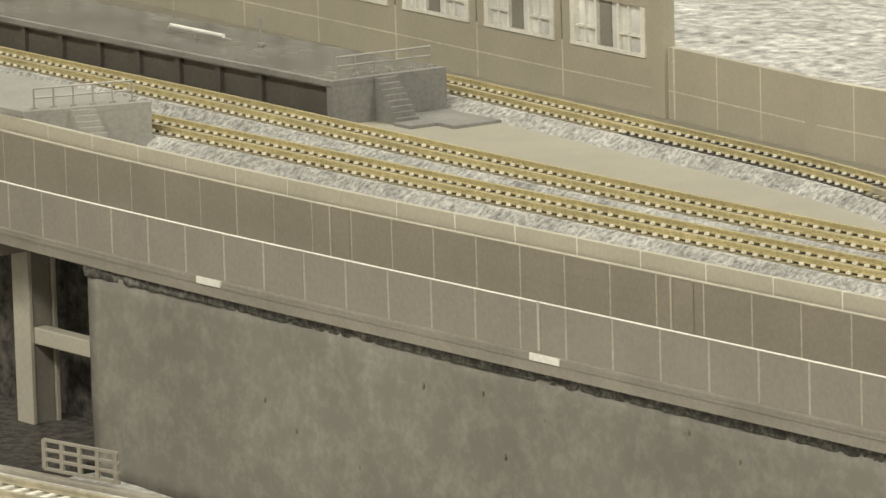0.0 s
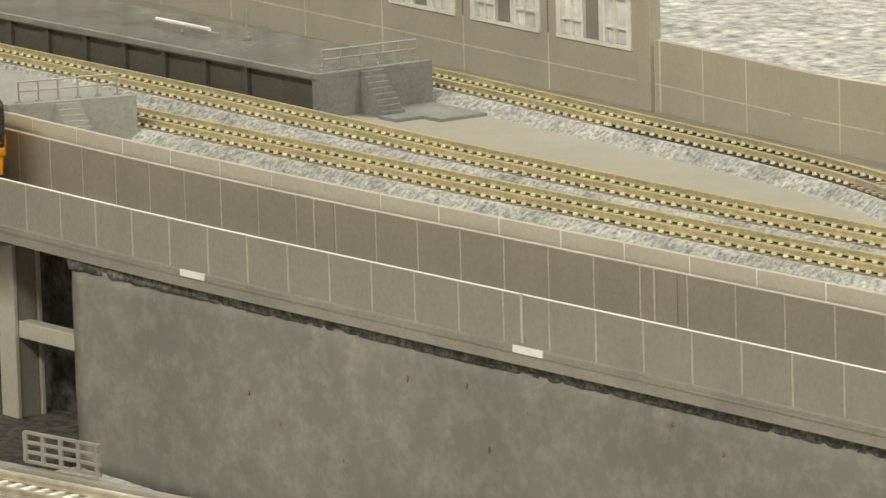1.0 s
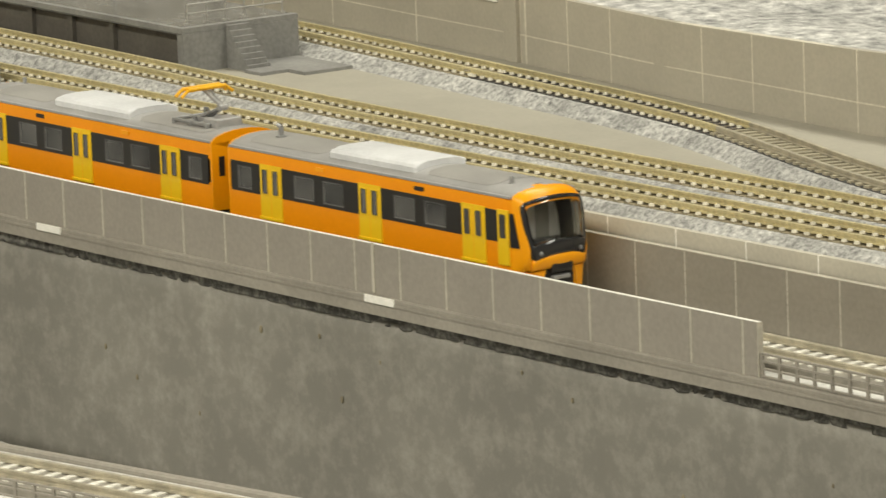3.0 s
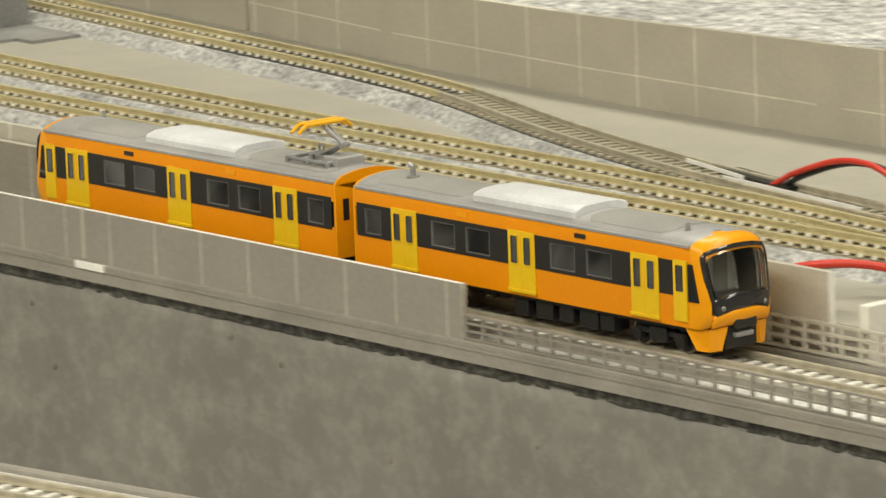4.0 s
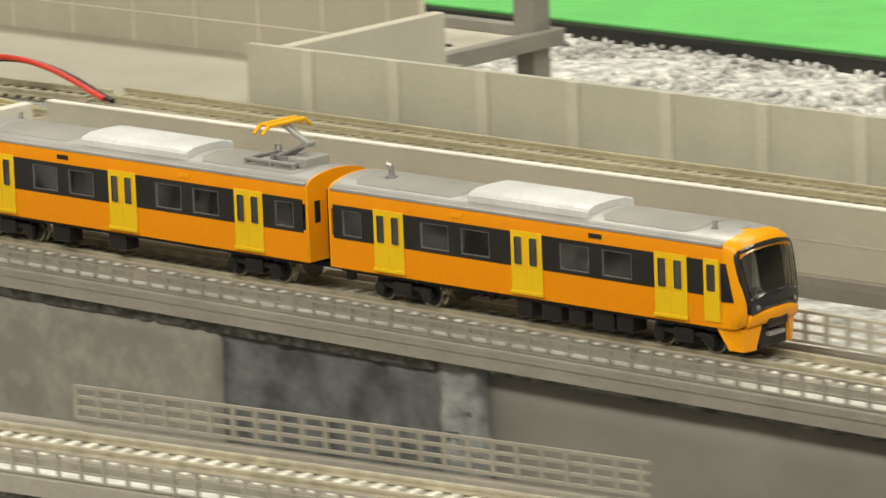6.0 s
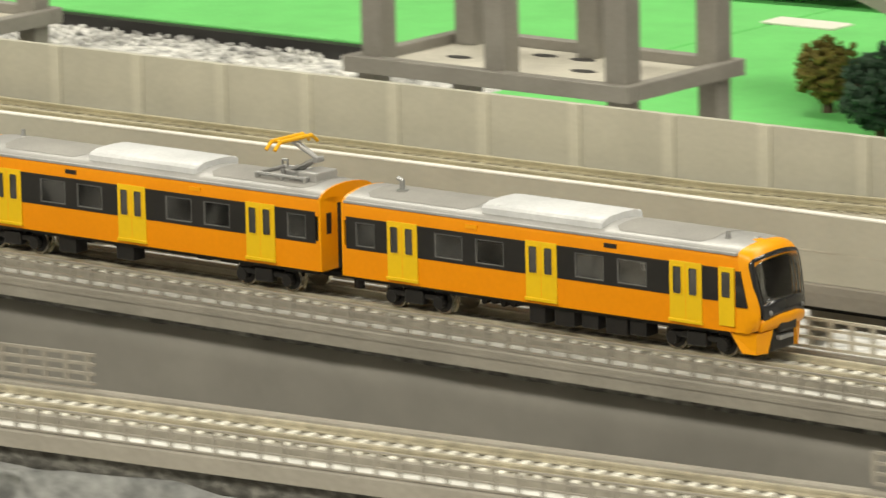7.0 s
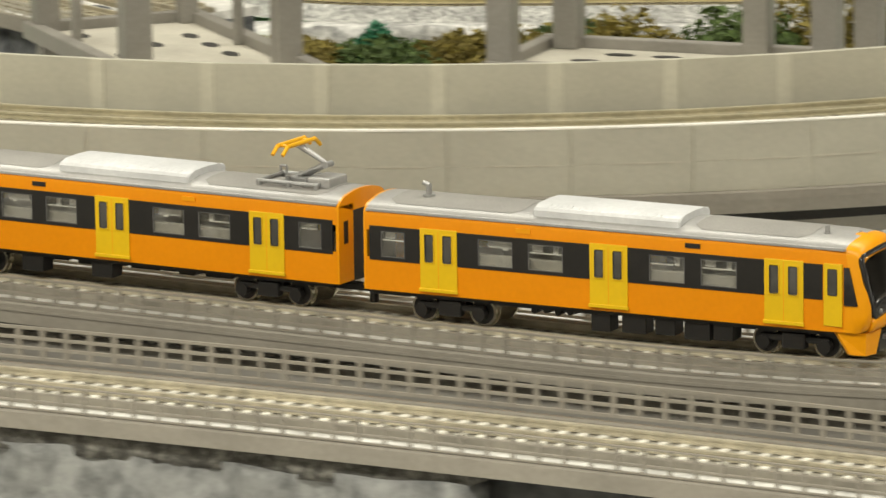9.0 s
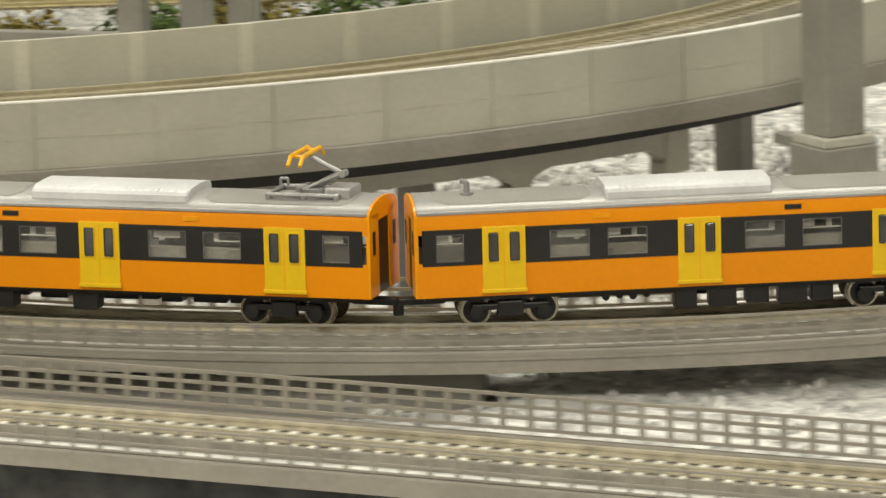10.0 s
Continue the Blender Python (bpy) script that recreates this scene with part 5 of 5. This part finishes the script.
bmesh.ops.create_uvsphere(bm, u_segments=24, v_segments=12, radius=1.0, matrix=Matrix.Translation((-4, 322, -34)) @ Matrix.Diagonal((15, 9, 14, 1)))
tagged(part("tunnel_mouth", bm, DARK), "dark tunnel mouth in the rock", "tunnel")

FT = soften([(-230, 520), (-105, 425), (-42, 370), (30, 336), (44, 331)], 60)
ft = thing("far_viaduct", "pale grey model viaduct with lattice railing and curved tracks on the rocks", "viaduct", "model viaducts", "structure")
bm = bmesh.new()
sweep(bm, FT, rect(-12, 52, -14, -11.5))
part("deck", bm, DECK, ft)
bm = bmesh.new()
sweep(bm, FT, rect(-13.2, -11.5, -14.5, -10.5))
part("edge_girder", bm, GIRDER, ft)
railing(ft, FT, 0, lengths(FT)[-1], -12.3, -10.5, -6.5, post=6, material=CREAM)
for o in (2, 28):
    w = [(x + o * nx, y + o * ny) for (x, y), (nx, ny) in zip(FT, normals(FT))]
    track("far_track", w, -8.6 + o * 0.001, "distant curved track with worn rails on the rock", kind="thing", pitch=5, rail=RAIL_GREY, tie=TIE_TAN)
bm = bmesh.new()
sweep(bm, [q for q in FT if q[0] > -62], rect(-7, 50, BASE, -14.2))
tagged(part("far_viaduct_base", bm, ROCK), "blue-grey rock base below the far viaduct", "rock", kind="structure")
FT2 = soften([(-760, 640), (-420, 640), (-200, 660), (-100, 590), (-40, 575), (45, 620), (110, 655), (300, 740)], 70)
track("far_track", FT2, -44.0, "distant track with worn brown rails before the green board", kind="thing", pitch=5, bed="ballast", tie=BED)
rough_face("gravel_bank", [(-60, 553), (45, 598), (110, 633), (300, 718)], BASE, -50, -12, 6, GRAVEL, "pale lumpy gravel bank below the far track", "ground", step=6, freq=0.06)


def tree(x, y, z, r, h, leaf, seed, label, n=420):
    t = thing("tree", label, "tree", "model trees")
    rr = random.Random(seed)
    bm = bmesh.new()
    bmesh.ops.create_cone(bm, cap_ends=True, segments=8, radius1=2.0, radius2=0.8, depth=h * 0.6, matrix=Matrix.Translation((x, y, z + h * 0.3)))
    for k in range(5):
        a = rr.uniform(0, 6.28)
        cyl(bm, (x, y, z + h * 0.35), (x + r * 0.6 * math.cos(a), y + r * 0.6 * math.sin(a), z + h * rr.uniform(0.5, 0.8)), 0.6, 6)
    part("trunk", bm, BARK, t)
    bm = bmesh.new()
    for i in range(n):
        d = Vector((rr.gauss(0, 1), rr.gauss(0, 1), rr.gauss(0, 1))).normalized() * (rr.random() ** 0.4)
        k = 1 + 0.25 * noise.noise(d * 2.5 + Vector((seed, 0, 0)))
        p = Vector((x + d.x * r * k, y + d.y * r * k, z + h * 0.6 + d.z * h * 0.42 * k))
        s = rr.uniform(0.6, 1.5)
        m = Matrix.Translation(p) @ Euler((rr.uniform(0, 6), rr.uniform(0, 6), rr.uniform(0, 6))).to_matrix().to_4x4()
        bmesh.ops.create_icosphere(bm, subdivisions=1, radius=s, matrix=m @ Matrix.Diagonal((1, 1, 0.6, 1)))
    part("crown", bm, leaf, t)
    return t


tree(-146, 441, BASE + 4, 12, 29, LEAF_D, 2, "dark green bushy model tree beside the rock", 1100)
tree(-191, 478, BASE + 4, 10, 23, LEAF_O, 5, "olive brown model tree on the green board", 700)
tree(-124, 440, BASE + 4, 7, 7, LEAF_O, 8, "low olive model shrub at the foot of the rock", 260)


def bush(x, y, r, h, leaf, seed, label, n=3200):
    b = thing("bush", label, "bush", "foliage clumps")
    rr = random.Random(seed)
    vv, ff = [], []
    for i in range(n):
        a, q = rr.uniform(0, 6.28), rr.random() ** 0.5
        s = rr.uniform(0.5, 1.3)
        k = 1 + 0.35 * noise.noise(Vector((math.cos(a) * 2.2, math.sin(a) * 2.2, seed)))
        p = Vector((x + math.cos(a) * r * q * k, y + math.sin(a) * r * 0.5 * q * k, BASE + rr.random() ** 0.7 * h * (1.05 - q * q) * k))
        u = len(vv)
        for _ in range(4):
            vv.append((p + Vector((rr.gauss(0, 1), rr.gauss(0, 1), rr.gauss(0, 0.8))) * s) * MM)
        ff += [(u, u + 1, u + 2), (u, u + 2, u + 3), (u, u + 3, u + 1), (u + 1, u + 3, u + 2)]
    me = bpy.data.meshes.new("clump")
    me.from_pydata(vv, [], ff)
    me.materials.append(leaf)
    new("clump", me).parent = b


for i, (x, y, r, h, lf) in enumerate(((-30, 503, 26, 13, LEAF_G), (-8, 512, 24, 13, LEAF_O), (-22, 535, 26, 10, LEAF_O), (4, 545, 26, 10, LEAF_G), (28, 562, 26, 11, LEAF_O), (18, 520, 28, 14, LEAF_G), (10, 528, 10, 16, LEAF_E), (44, 530, 26, 15, LEAF_O), (54, 580, 28, 14, LEAF_G), (64, 535, 26, 18, LEAF_O), (84, 560, 26, 20, LEAF_O), (108, 585, 26, 22, LEAF_G), (130, 600, 34, 26, LEAF_O), (170, 610, 34, 28, LEAF_G), (205, 620, 30, 26, LEAF_O))):
    bush(x, y, r, h, lf, 20 + i, "olive and green foam foliage clump on the gravel")

# pier block on the right, where the rear viaduct goes out of view
bp = thing("tall_pier", "tall grey-beige square pier on a stepped foot", "pier")
bp.matrix_world = pose(0.4694, 0.2506, 0, 0, 0, -34)
boxpart("shaft", bp, TOWER, -5.2, 5.2, -5.2, 5.2, -3, 70, bevel=0.4)
boxpart("foot_step", bp, ARCHGREY, -6.8, 6.8, -6.8, 6.8, -5.2, -3, bevel=0.4)
boxpart("foot_block", bp, TOWER, -7.4, 7.4, -7.4, 7.4, BASE, -5.2, bevel=0.5)
boxpart("foot_arm", bp, TOWER, -22.0, -7.4, -2.0, 2.0, -8.0, -5.4, bevel=0.4)


def wire(label, material, pts, r=0.68):
    cu = bpy.data.curves.new("wire", "CURVE")
    cu.dimensions, cu.bevel_depth, cu.bevel_resolution, cu.resolution_u = "3D", r * MM, 4, 10
    sp2 = cu.splines.new("BEZIER")
    sp2.bezier_points.add(len(pts) - 1)
    for b, q in zip(sp2.bezier_points, pts):
        b.co = Vector(q) * MM
        b.handle_left_type = b.handle_right_type = "AUTO"
    cu.materials.append(material)
    return tagged(new("wire", cu), label, "wire", "feeder wires")


for dx, dz, dy, m, lb in ((0, 0, 0, WIRERED, "red feeder wire looping over the yard"), (1.8, -0.5, 1.0, BLACK, "black feeder wire looping over the yard")):
    wire(lb, m, [(x + dx, y + dy, z + dz) for x, y, z in ((-422, 100, 7), (-411, 100, 12.3), (-391, 100, 16.4), (-378, 100, 12.6), (-364, 100, 8))])
    wire(lb, m, [(x + dx, y + dy, z + dz) for x, y, z in ((-356, 87, 10), (-345, 85, 12.6), (-328, 85, 16.2), (-311, 85, 15.4), (-291, 85, 9.5))])
    wire(lb.replace("looping over", "lying low on"), m, [(x + dx * 0.3, y + dy, z + dz * 0.3) for x, y, z in ((-353, 33, 6.0), (-341, 36, 10.0), (-330, 44, 10.2), (-313, 49, 7.0), (-302, 51, 5.2))], 0.9)
wire("red feeder wire hanging down beside the end plate", WIRERED, [(-273.4, 46.6, 6.5), (-272.8, 47.2, 0), (-273.0, 48.4, -8), (-273, 48.6, -20)])


# ---- movement ----
ROWS = [(0, -1030.0), (2.5, -654.4), (3.8, -459.6), (4.5, -355.3), (5.0, -280.3), (5.5, -203.8), (6.8, -4.6), (7.0, 25.9), (7.5, 103.7), (8.0, 181.0), (8.5, 257.0), (9.0, 331.5), (9.5, 406.2), (10.0, 479.6)]


def along(t):
    for (t0, s0), (t1, s1) in zip(ROWS, ROWS[1:]):
        if t <= t1:
            return s0 + (s1 - s0) * (t - t0) / (t1 - t0)
    return ROWS[-1][1]


def car_pose(s, flip):
    """s: the inner end; the car stands on two bogies 74 mm apart."""
    cum = FRONT_CUM
    s += FRONT_LEAD
    sg = -1 if flip else 1
    a = at(FRONT, s + sg * 17.7, cum)
    b = at(FRONT, s + sg * 91.9, cum)
    h = math.atan2(b[1] - a[1], b[0] - a[0])
    x, y = a[0] - 17.7 * math.cos(h), a[1] - 17.7 * math.sin(h)
    return pose(x * MM, y * MM, 0, 0, 0, math.degrees(h))


FRONT_CUM = lengths(FRONT)
GAP = 6.6


def motions():
    times = [i * 0.25 for i in range(41)]
    walk(LEAD, [(t, car_pose(along(t), False)) for t in times])
    walk(REARCAR, [(t, car_pose(along(t) - GAP + 1.7 * max(0.0, t - 9.0) ** 1.2, True)) for t in times])


motions()
